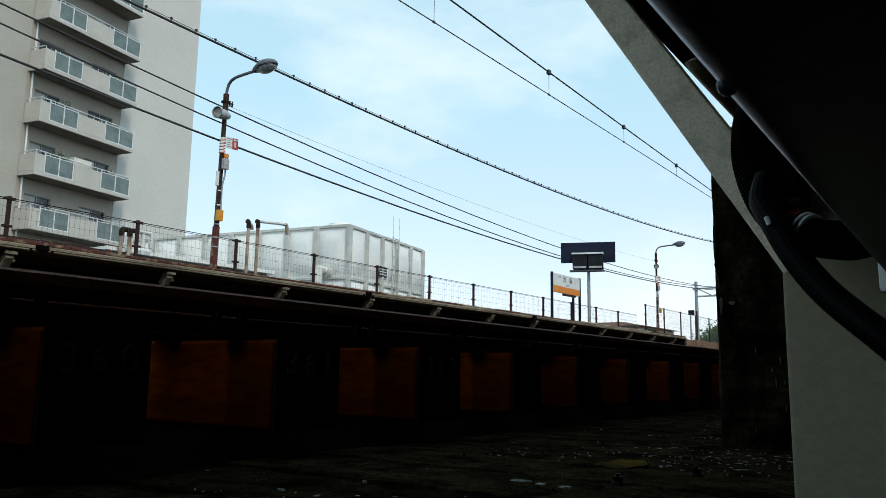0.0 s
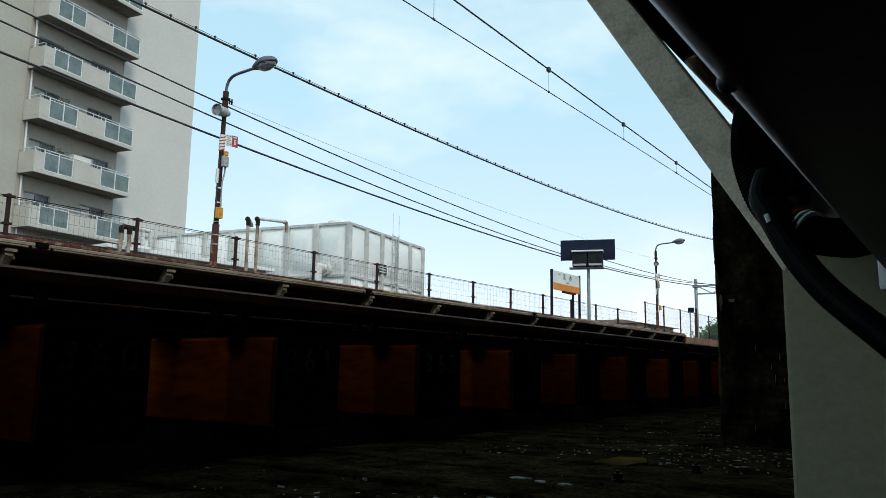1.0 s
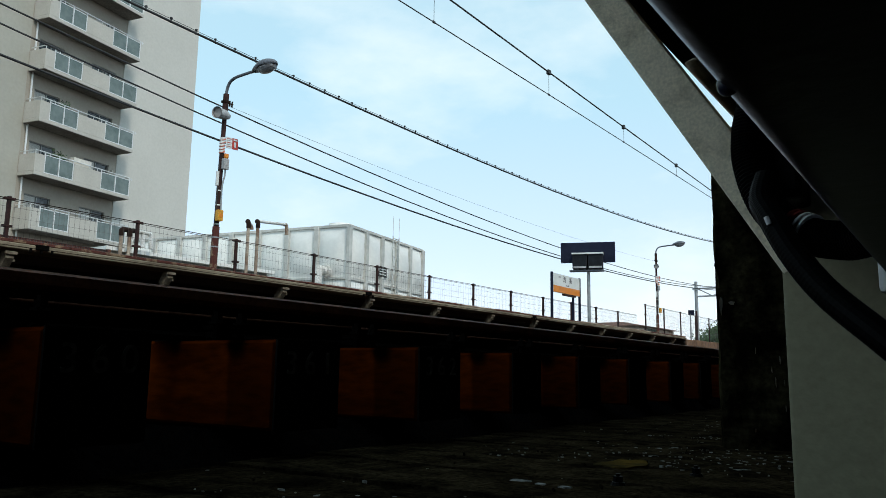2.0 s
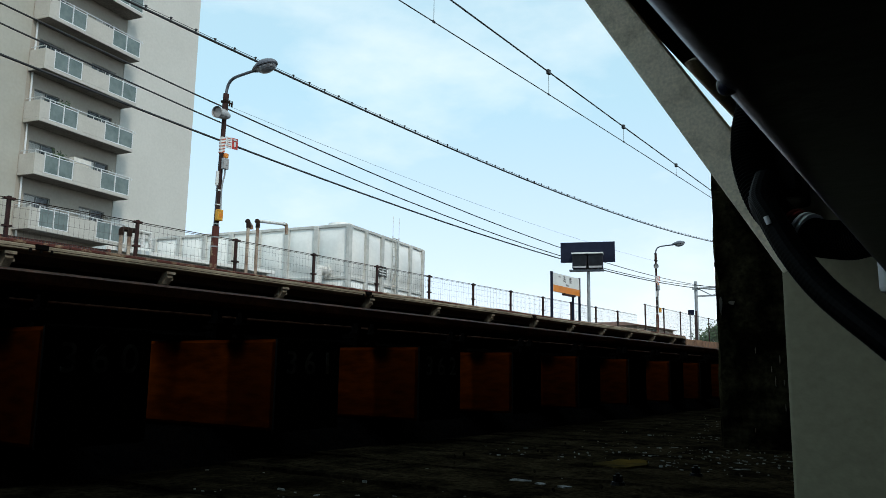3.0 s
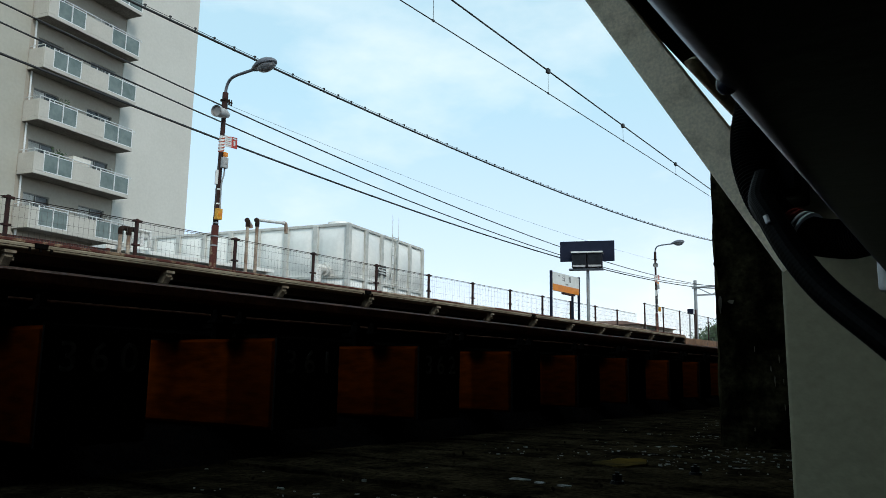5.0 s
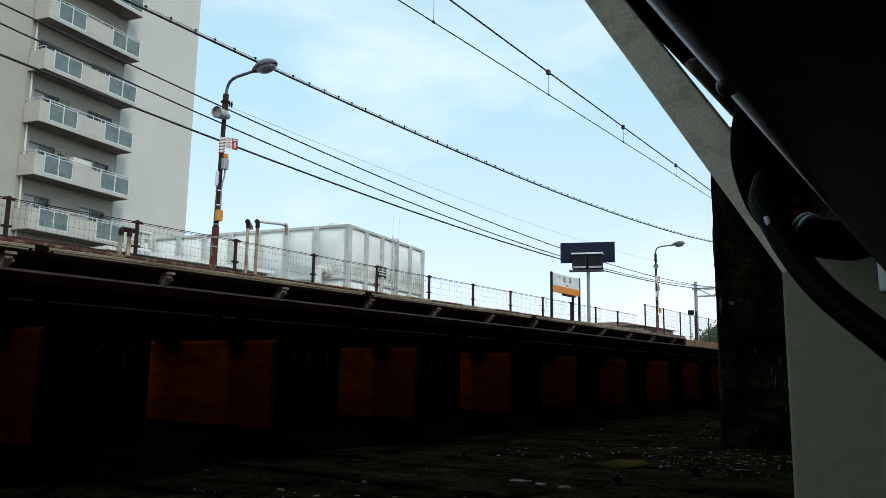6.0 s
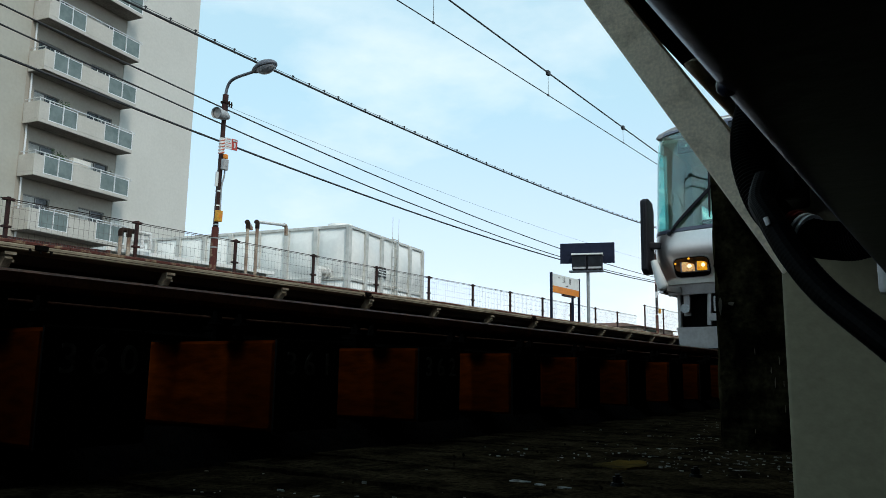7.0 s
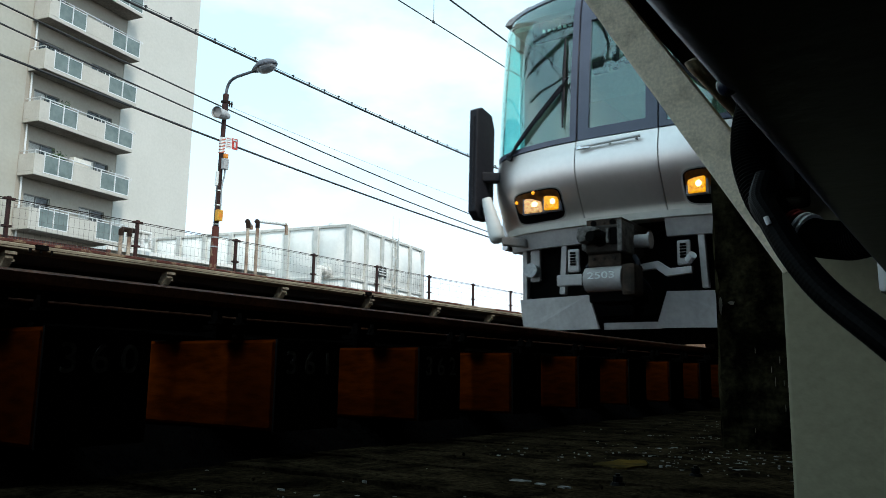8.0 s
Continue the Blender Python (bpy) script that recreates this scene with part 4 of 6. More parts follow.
def make_lines():
    catenary("messenger_wire", "taut dark overhead messenger wire above the track", FAR, 0.00019, -0.01556, 5.81, -20, 55, 0.014, M["thinwire"])
    cw = catenary("contact_wire", "thin dark contact wire hung under the messenger wire", FAR, -0.00018, 0.01768, 5.004, -20, 55, 0.009, M["thinwire"])
    for i in range(-5, 11):
        y = 8.73 + 3.76 * i
        zc, zm = -0.00018 * y * y + 0.01768 * y + 5.004, 0.00019 * y * y - 0.01556 * y + 5.81
        d = thing("dropper", "thin dropper wire with a dark clamp between overhead wires", "wire hanger", pose(FAR, y, 0), "droppers")
        part("hanger_wire", pole((0, 0, zc), (0, 0, zm), 0.004, None, 6), M["thinwire"], d)
        if i != 0:
            part("clamp", block(-0.03, 0.03, -0.05, 0.05, zm - 0.05, zm + 0.04, w=0.012), M["cable"], d)
        part("clip", block(-0.012, 0.012, -0.03, 0.03, zc - 0.015, zc + 0.02, w=0.004, seg=1), M["cable"], d)
    x, a, b, c = -12.8, 0.001474, -0.05174, 7.186
    lash = catenary("lashed_cable", "thick black cable lashed to a wire with many hooks", x, a, b, c, -20, 52, 0.026, M["cable"], 60)
    up = [(x, -20 + 72 * i / 60, a * (-20 + 72 * i / 60) ** 2 + b * (-20 + 72 * i / 60) + c + 0.055) for i in range(61)]
    part("carrier_wire", piped(up, 0.006, 5), M["thinwire"], lash)
    hk = bmesh.new()
    box(hk, -0.008, 0.008, -0.012, 0.012, -0.03, 0.085)
    box(hk, -0.02, 0.02, -0.02, 0.02, 0.06, 0.085)
    proto = None
    y = 2.0
    while y < 51.5:
        m = Matrix.Translation((x, y, a * y * y + b * y + c)) @ pose(0, 0, 0, 0, random.uniform(-15, 15), 0)
        if proto is None:
            proto = part("hook", hk, M["cable"], lash, m=m)
        else:
            share(proto, m)
        y += random.uniform(0.5, 0.62)
    catenary("power_cable", "black sagging overhead cable behind the platform", -13.2, 0.001895, -0.11848, 6.677, -20, 54.3, 0.017, M["cable"])
    catenary("power_cable", "black sagging overhead cable behind the platform", -13.2, 0.002265, -0.12956, 6.382, -20, 54.3, 0.017, M["cable"])
    catenary("power_cable", "thick black overhead cable behind the platform", -13.2, 0.001715, -0.09174, 5.648, -20, 54.3, 0.024, M["cable"])
    catenary("lamp_wire", "very thin wire strung between the platform lamps", -10.6, 0.0019, -0.0743, 5.083, 8.4, 30.3, 0.003, M["thinwire"])


# ---- beyond the platform: flats, water tank, mast, houses, trees ----
STOREY = 2.8


def make_flats():
    b = thing("apartment_building", "tall pale grey apartment block with stacked balconies", "building", pose(-38.4, 19.0, 0, 0, 0, 101.7))
    top, x0, x1, w = 36.0, -22.0, 12.36, 1.14
    # outer walls with an opening for each balcony window
    zs = [6.7 - 2 * STOREY + STOREY * i for i in range(12)]
    wins = ((0.5, 2.08), (3.95, 5.72))
    part("wall", block(x0, -0.05, w, w + 0.25, GROUND - 0.1, top), M["olivewall"], b, "darker olive-grey wall")
    part("wall", block(6.25, x1, w, w + 0.25, GROUND - 0.1, top), M["wall"], b)
    part("wall", block(x1 - 0.25, x1, w + 0.25, w + 12, GROUND - 0.1, top), M["wall"], b)
    part("wall", block(x0, x0 + 0.25, w + 0.25, w + 12, GROUND - 0.1, top), M["wall"], b)
    part("wall", block(x0 + 0.25, x1 - 0.25, w + 11.75, w + 12, GROUND - 0.1, top), M["wall"], b)
    part("roof", block(x0 - 0.1, x1 + 0.1, w - 0.1, w + 12.1, top, top + 0.4), M["balcony"], b)
    part("wall", block(-0.05, 6.25, w + 0.04, w + 0.25, GROUND - 0.1, zs[0] - 0.02), M["recess"], b)
    for k, z in enumerate(zs):
        f, hi = z + 0.22, z + 2.02
        nxt = zs[k + 1] if k + 1 < len(zs) else top
        # recessed wall round the two windows, the slabs' shade in its colour
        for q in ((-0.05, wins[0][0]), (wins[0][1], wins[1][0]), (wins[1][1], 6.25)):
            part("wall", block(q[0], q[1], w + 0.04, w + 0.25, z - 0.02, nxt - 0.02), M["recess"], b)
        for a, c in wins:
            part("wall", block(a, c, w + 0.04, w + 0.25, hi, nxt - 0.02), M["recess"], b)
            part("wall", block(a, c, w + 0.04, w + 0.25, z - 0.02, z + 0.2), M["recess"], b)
            win = part("window", block(a, c, w + 0.16, w + 0.17, z + 0.2, hi), M["window"], b, "dark balcony window")
            bm = bmesh.new()
            for p in (a, (a + c) / 2 - 0.03, c - 0.05):
                box(bm, p, p + 0.055, w + 0.10, w + 0.155, z + 0.2, hi)
            box(bm, a, c, w + 0.10, w + 0.15, hi - 0.05, hi)
            box(bm, a, c, w + 0.10, w + 0.15, z + 0.2, z + 0.25)
            part("window_frame", bm, M["sash"], win)
            if random.random() < 0.75:
                bm = bmesh.new()
                side = random.random() < 0.5
                p, q = (a + 0.07, (a + c) / 2 - 0.05) if side else ((a + c) / 2 + 0.05, c - 0.06)
                for i in range(8):
                    xx = p + (q - p) * i / 8
                    box(bm, xx, xx + (q - p) / 8.5, w + 0.156 - 0.002 * (i % 2), w + 0.159, z + 0.3, hi - 0.06)
                part("curtain", bm, M["curtain"], win)
        bal = part("balcony", block(0, 6.3, 0, w + 0.03, z + 0.012, z + 0.2, w=0.012, seg=1), M["balcony"], b, "projecting balcony with pale parapet and frosted panes")
        # thin darker sheet paints the shade under the slab
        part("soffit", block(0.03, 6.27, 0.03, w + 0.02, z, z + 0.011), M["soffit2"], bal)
        t = z + 1.12
        part("parapet", block(0, 0.10, 0.1, w + 0.03, z + 0.2, t, w=0.01, seg=1), M["balcony"], bal)
        part("parapet", block(0, 0.58, 0, 0.1, z + 0.2, t, w=0.01, seg=1), M["balcony"], bal)
        part("parapet", block(2.38, 4.2, 0, 0.1, z + 0.2, t, w=0.01, seg=1), M["balcony"], bal)
        part("parapet", block(6.2, 6.3, 0.1, w + 0.03, z + 0.2, z + 0.28), M["balcony"], bal)
        for a, c in ((0.58, 2.38), (4.2, 6.28)):
            h = (a + c) / 2
            for p, q in ((a, h), (h, c)):
                part("pane", block(p + 0.05, q - 0.05, 0.04, 0.055, z + 0.26, t + 0.02), M["frosted"], bal)
            bm = bmesh.new()
            for p in (a + 0.03, h, c - 0.03):
                box(bm, p - 0.025, p + 0.025, 0.025, 0.07, z + 0.2, t + 0.2)
            box(bm, a, c, 0.03, 0.065, z + 0.22, z + 0.26)
            box(bm, a, c, 0.03, 0.065, t + 0.02, t + 0.06)
            part("pane_frame", bm, M["alu"], bal, "white metal pane frame")
        bm = bmesh.new()
        rod(bm, (0.02, 0.05, t + 0.17), (6.3, 0.05, t + 0.17), 0.03, None, 8)
        rod(bm, (0.05, 0.05, t + 0.17), (0.05, w, t + 0.17), 0.025, None, 8)
        rod(bm, (6.26, 0.05, t + 0.17), (6.26, w, t + 0.17), 0.025, None, 8)
        for p in (0.05, 0.9, 3.4, 3.95):
            rod(bm, (p, 0.05, t), (p, 0.05, t + 0.17), 0.018, None, 6)
        box(bm, 6.28, 6.5, 0.03, 0.06, t + 0.10, t + 0.13)
        box(bm, 6.40, 6.43, 0.03, 0.06, t + 0.03, t + 0.20)
        part("handrail", bm, M["alu"], bal)
        part("drain_pipe", pole((0.22, w - 0.06, z + 0.2), (0.22, w - 0.06, nxt), 0.05, None, 8), M["alu"], b, "slim white drain pipe")
        part("wall_vent", pole((5.9, w + 0.04, z + 1.75), (5.9, w - 0.12, z + 1.72), 0.06, None, 8), M["balcony"], b)
        if k == 3:
            part("air_conditioner", block(2.45, 3.6, 0.14, 0.5, z + 0.21, z + 1.55, w=0.02), M["bumper"], bal, "beige outdoor air conditioner unit")
        if k == 4 or k == 3:
            bm = bmesh.new()
            for q in range(160):
                p = Vector((random.gauss(1.9, 0.22), random.uniform(0.45, 0.8), z + 1.35 + random.gauss(0, 0.18)))
                n = Vector((random.uniform(-1, 1), random.uniform(-1, 1), random.uniform(-1, 1))).normalized() * 0.09
                o = n.orthogonal() * 0.6
                bm.faces.new([bm.verts.new(p + d) for d in (n, o, -n, -o)])
            for q in range(4):
                rod(bm, (1.9, 0.6, z + 0.2), (1.9 + 0.1 * (q - 1.5), 0.6, z + 1.3), 0.01, None, 5)
            part("potted_plant", bm, M["leaf"], bal, "green plant behind the panes")


def make_tank():
    # near corner, long side runs away from the tracks, short side along them
    T = 14.0
    c = Vector((-T, 1.111 * T, 0))
    t = thing("water_tank", "large white panelled water tank with metal frame ribs", "water tank", Matrix.Translation(c) @ pose(0, 0, 0, 0, 0, 101.0))
    # local x along the tracks (short side), local y away from them (long side)
    LX, LY, top, rows = 4.7, 7.9, 3.93, (1.45, 1.45, 1.2)
    nx, ny = 5, 8
    z = top
    part("tank_body", block(0.03, LX - 0.03, 0.03, LY - 0.03, top - 4.0, top - 0.02), M["tank"], t)

    def panel(w, h):
        """A pressed panel with a dished, cushion-like middle."""
        bm = bmesh.new()
        n = 10
        vs = []
        for j in range(n + 1):
            vs.append([])
            for i in range(n + 1):
                u, v = i / n * 2 - 1, j / n * 2 - 1
                e = max(abs(u), abs(v))
                d = 0.0 if e > 0.86 else 0.085 * (1 - (max(0, e - 0.45) / 0.41) ** 2 if e > 0.45 else 1)
                d += 0.05 * max(0, 1 - (u * u + v * v) * 1.6)
                vs[-1].append(bm.verts.new((i / n * w, -d - 0.005, j / n * h)))
        for a, b in zip(vs, vs[1:]):
            for i in range(n):
                bm.faces.new((a[i], a[i + 1], b[i + 1], b[i]))
        return bm
    z = top
    for h in rows:
        z -= h
        px = part("panel", panel(LX / nx, h), M["tank"], t, smooth=True, m=Matrix.Translation((0, 0, z)))
        for i in range(1, nx):
            share(px, Matrix.Translation((LX / nx * i, 0, z)))
        py = part("panel", panel(LY / ny, h), M["tank"], t, smooth=True, m=Matrix.Translation((0, LY, z)) @ pose(0, 0, 0, 0, 0, -90))
        for i in range(1, ny):
            share(py, Matrix.Translation((0, LY - LY / ny * i, z)) @ pose(0, 0, 0, 0, 0, -90))
    for i in range(nx + 1):
        x = LX / nx * i
        part("rib", block(x - 0.075, x + 0.075, -0.10, 0.02, top - 4.1, top, w=0.008, seg=1), M["tankrib"], t)
    for i in range(1, ny + 1):
        y = LY / ny * i
        part("rib", block(-0.10, 0.02, y - 0.075, y + 0.075, top - 4.1, top, w=0.008, seg=1), M["tankrib"], t)
    z = top
    for h in (0.0,) + rows:
        z -= h
        part("rib", block(-0.06, LX + 0.05, -0.062, -0.0, z - 0.045, z + 0.035, w=0.008, seg=1), M["tankrib"], t)
        part("rib", block(-0.062, 0.0, 0.0, LY + 0.05, z - 0.045, z + 0.035, w=0.008, seg=1), M["tankrib"], t)
    bm = bmesh.new()
    v = [bm.verts.new(p) for p in ((0, 0, top), (LX, 0, top), (LX, LY, top), (0, LY, top), (LX / 2, LY / 2, top + 0.12))]
    for i in range(4):
        bm.faces.new((v[i], v[(i + 1) % 4], v[4]))
    part("tank_lid", bm, M["tank"], t)
    part("manhole", pole((0.75, 0.7, top), (0.75, 0.7, top + 0.2), 0.4, 0.36, 20), M["tank"], t, smooth=True)
    part("foundation", block(-0.1, LX + 0.1, -0.1, LY + 0.1, GROUND - 0.1, top - 4.1), M["balcony"], t)
    # ladder on the side along the tracks
    bm = bmesh.new()
    for x in (2.35, 2.75):
        rod(bm, (x, -0.16, top - 4.0), (x, -0.16, top + 0.08), 0.018, None, 6)
        rod(bm, (x, -0.16, top + 0.08), (x, -0.16, top + 0.7), 0.007, None, 6)
    for i in range(15):
        rod(bm, (2.35, -0.16, top - 3.9 + 0.28 * i), (2.75, -0.16, top - 3.9 + 0.28 * i), 0.014, None, 6)
    part("ladder", bm, M["tankrib"], t)
    sg = part("notice_plate", block(1.62, 2.12, -0.10, -0.075, 2.72, 3.02), M["ink"], t)
    for q in range(3):
        part("writing_bar", block(1.66, 2.08, -0.104, -0.1005, 2.77 + q * 0.08, 2.80 + q * 0.08), M["signwhite"], sg)
    part("inlet_pipe", piped(spline([(-0.05, 0.62, 2.66), (-0.34, 0.62, 2.66), (-0.48, 0.62, 2.54), (-0.5, 0.62, 1.0)], 5), 0.12, 12), M["pipewhite"], t, "white bent inlet pipe", smooth=True)
    part("flange", pole((-0.19, 0.62, 2.66), (0.0, 0.62, 2.66), 0.18, None, 16), M["pipewhite"], t)


def make_pipes():
    """Lagged pipes that rise beside the tank and bend over it."""
    for y, z1, x in ((12.03, 3.42, -14.0), (12.32, 3.47, -14.0)):
        g = thing("riser_pipe", "tall lagged pipe with rusty elbow beside the tank", "pipe", group="riser pipes")
        part("riser", pole((x, y, GROUND - 0.05), (x, y, z1 - 0.1), 0.04, None, 12), M["rustpipe"], g)
        part("elbow", piped(spline([(x, y, z1 - 0.14), (x, y, z1 - 0.02), (x - 0.06, y + 0.03, z1 + 0.04), (x - 0.16, y + 0.10, z1 + 0.05)], 4), 0.052, 12), M["iron"], g, "rusty pipe elbow", smooth=True)
        ln = 1.16 if y > 12.3 else 0.3
        part("top_run", piped([(x - 0.1, y + 0.07, z1 + 0.05), (x - 0.25, y + ln, z1 + (0.16 if ln > 1 else 0.0))], 0.038, 12), M["pipewhite"], g)
        part("elbow", piped(spline([(x - 0.25, y + ln - 0.1, z1 + (0.15 if ln > 1 else 0.0)), (x - 0.25, y + ln, z1 + (0.13 if ln > 1 else -0.02)), (x - 0.25, y + ln + 0.02, z1 - 0.1)], 4), 0.046, 12), M["rustpipe"], g, smooth=True)
    for y in (9.03, 9.22):
        g = thing("riser_pipe", "short lagged pipe with rusty elbow behind the fence", "pipe", group="riser pipes")
        part("riser", pole((-14.4, y, GROUND - 0.05), (-14.4, y, 2.72), 0.04, None, 12), M["rustpipe"], g)
        part("elbow", piped(spline([(-14.4, y, 2.68), (-14.4, y, 2.78), (-14.42, y + 0.08, 2.82), (-14.42, y + 0.2, 2.82)], 4), 0.055, 12), M["iron"], g, smooth=True)
        part("top_run", piped([(-14.42, y + 0.15, 2.82), (-14.42, y + 0.5, 2.81), (-14.42, y + 0.52, 2.5)], 0.05, 10), M["pipewhite"], g)
    a = thing("low_roof", "low white roof edge behind the fence", "roof")
    part("roof_sheet", block(-19.0, -14.6, 8.85, 13.5, 2.38, 2.46), M["tank"], a)
    part("roof_wall", block(-18.9, -14.8, 9.0, 13.4, GROUND - 0.1, 2.38), M["tankrib"], a)


def make_slat_screen():
    g = thing("slat_screen", "low dark red-brown slatted screen below the balconies", "fence")
    x = -13.5
    for y in (4.0, 6.1, 8.2):
        part("post", block(x - 0.03, x + 0.03, y, y + 0.06, GROUND - 0.05, 2.2), M["redrust"], g)
    for z in (1.7, 2.16):
        part("crossbar", block(x - 0.04, x - 0.028, 3.98, 8.28, z - 0.03, z + 0.03), M["postpaint"], g)
    proto = None
    for i in range(80):
        m = Matrix.Translation((x, 4.05 + 0.05 * i, 0))
        if proto is None:
            proto = part("slat", block(-0.03, -0.012, -0.008, 0.008, 1.6, 2.18), M["redrust"], g, m=m)
        else:
            share(proto, m)


def make_distance():
    g = thing("catenary_mast", "grey steel mast with a truss beam over the tracks", "mast", pose(-16.0, 54.3, 0))
    part("mast", pole((0, 0, GROUND - 0.1), (0, 0, 6.5), 0.13, 0.11, 14), M["galv"], g)
    bm = bmesh.new()
    for z in (6.0, 5.45):
        box(bm, 0, 14.5, -0.06, 0.06, z - 0.05, z + 0.05)
    for i in range(14):
        a, c = (5.45, 6.0) if i % 2 else (6.0, 5.45)
        rod(bm, (i * 1.03 + 0.1, 0, a), (i * 1.03 + 1.13, 0, c), 0.035, None, 6)
    part("truss_beam", bm, M["galv"], g, "grey lattice beam")
    part("mast", pole((14.5, 0, GROUND - 0.1), (14.5, 0, 6.5), 0.13, 0.11, 14), M["galv"], g)
    part("collar", block(-0.2, 0.2, -0.18, 0.18, 5.9, 6.06, w=0.01), M["galv"], g)
    s = thing("signal_plate", "small dark plate on a post near the mast", "sign", pose(-11.6, 38.6, 0))
    part("plate", block(-0.2, 0.1, -0.03, 0.03, 2.95, 3.2, w=0.01), M["darkboard"], s)
    part("post", pole((0.2, 0, GROUND), (0.2, 0, 3.15), 0.05, None, 10), M["postpaint"], s)
    part("post", pole((-0.1, 0, GROUND), (-0.1, 0, 3.0), 0.035, None, 10), M["galv"], s)
    u = thing("utility_pole", "tall grey concrete utility pole", "utility pole", pose(-12.8, 52.0, 0))
    part("pole_shaft", pole((0, 0, GROUND - 0.1), (0, 0, 9.2), 0.16, 0.11, 14), M["galv"], u)
    part("cross_arm", block(-0.5, 0.5, -0.05, 0.05, 8.4, 8.5), M["galv"], u)
    h = thing("house", "low tan house with a brown roof beyond the platform", "house", pose(-24, 61.0, 0))
    part("wall", block(-2.5, 2.5, -3.5, 5, GROUND - 0.1, 3.72), M["housewall"], h)
    bm = bmesh.new()
    prism(bm, [(-3.0, 3.7), (3.0, 3.7), (1.5, 3.98), (-1.5, 3.98)], 1, -4, 5.4)
    part("roof", bm, M["houserf"], h)
    part("chimney", block(0.4, 0.7, -1.0, -0.7, 3.9, 4.15, w=0.02), M["housewall"], h)
    k = thing("house", "low house with a reddish roof far behind the fence", "house", pose(-52, 62.0, 0))
    part("wall", block(-4, 4, -4, 4, GROUND - 0.1, 5.1), M["housewall"], k)
    bm = bmesh.new()
    prism(bm, [(-4.5, 5.05), (4.5, 5.05), (0.0, 5.9)], 1, -4.6, 4.6)
    part("roof", bm, M["houserf"], k)
    part("window", block(2.5, 2.52, -2.2, 0.8, 2.9, 3.6), M["window"], h)
    for x, y, hgt in ((-19.0, 73.0, 5.6), (-16.5, 78.0, 6.3), (-22.5, 80, 5.0)):
        tr = thing("tree", "dark green bushy tree in the distance", "tree", pose(x, y, GROUND), "distant trees")
        bm = bmesh.new()
        tube(bm, [(0, 0, -0.1), (0.05, 0, hgt * 0.3), (0, 0.1, hgt * 0.7)], [0.22, 0.16, 0.06], 8)
        for i in range(6):
            a = i * 1.05
            tube(bm, [(0, 0, hgt * 0.35), (math.cos(a) * 0.8, math.sin(a) * 0.8, hgt * 0.6), (math.cos(a) * 1.3, math.sin(a) * 1.3, hgt * 0.78)], [0.08, 0.05, 0.02], 6)
        part("trunk", bm, M["bark"], tr)
        bm = bmesh.new()
        for i in range(2600):
            q = random.randrange(9)
            cx, cy, cz = math.cos(q * 0.7 * 1.3) * (0.3 + 0.16 * q), math.sin(q * 1.9) * (0.3 + 0.12 * q), hgt * (0.5 + 0.05 * (q % 9))
            p = Vector((random.gauss(cx, 0.5), random.gauss(cy, 0.5), random.gauss(cz, 0.42)))
            n = Vector((random.uniform(-1, 1), random.uniform(-1, 1), random.uniform(-1, 1))).normalized() * random.uniform(0.08, 0.16)
            o = n.orthogonal() * 0.55
            bm.faces.new([bm.verts.new(p + d) for d in (n, o, -n, -o)])
        part("crown", bm, M["leaf"], tr)


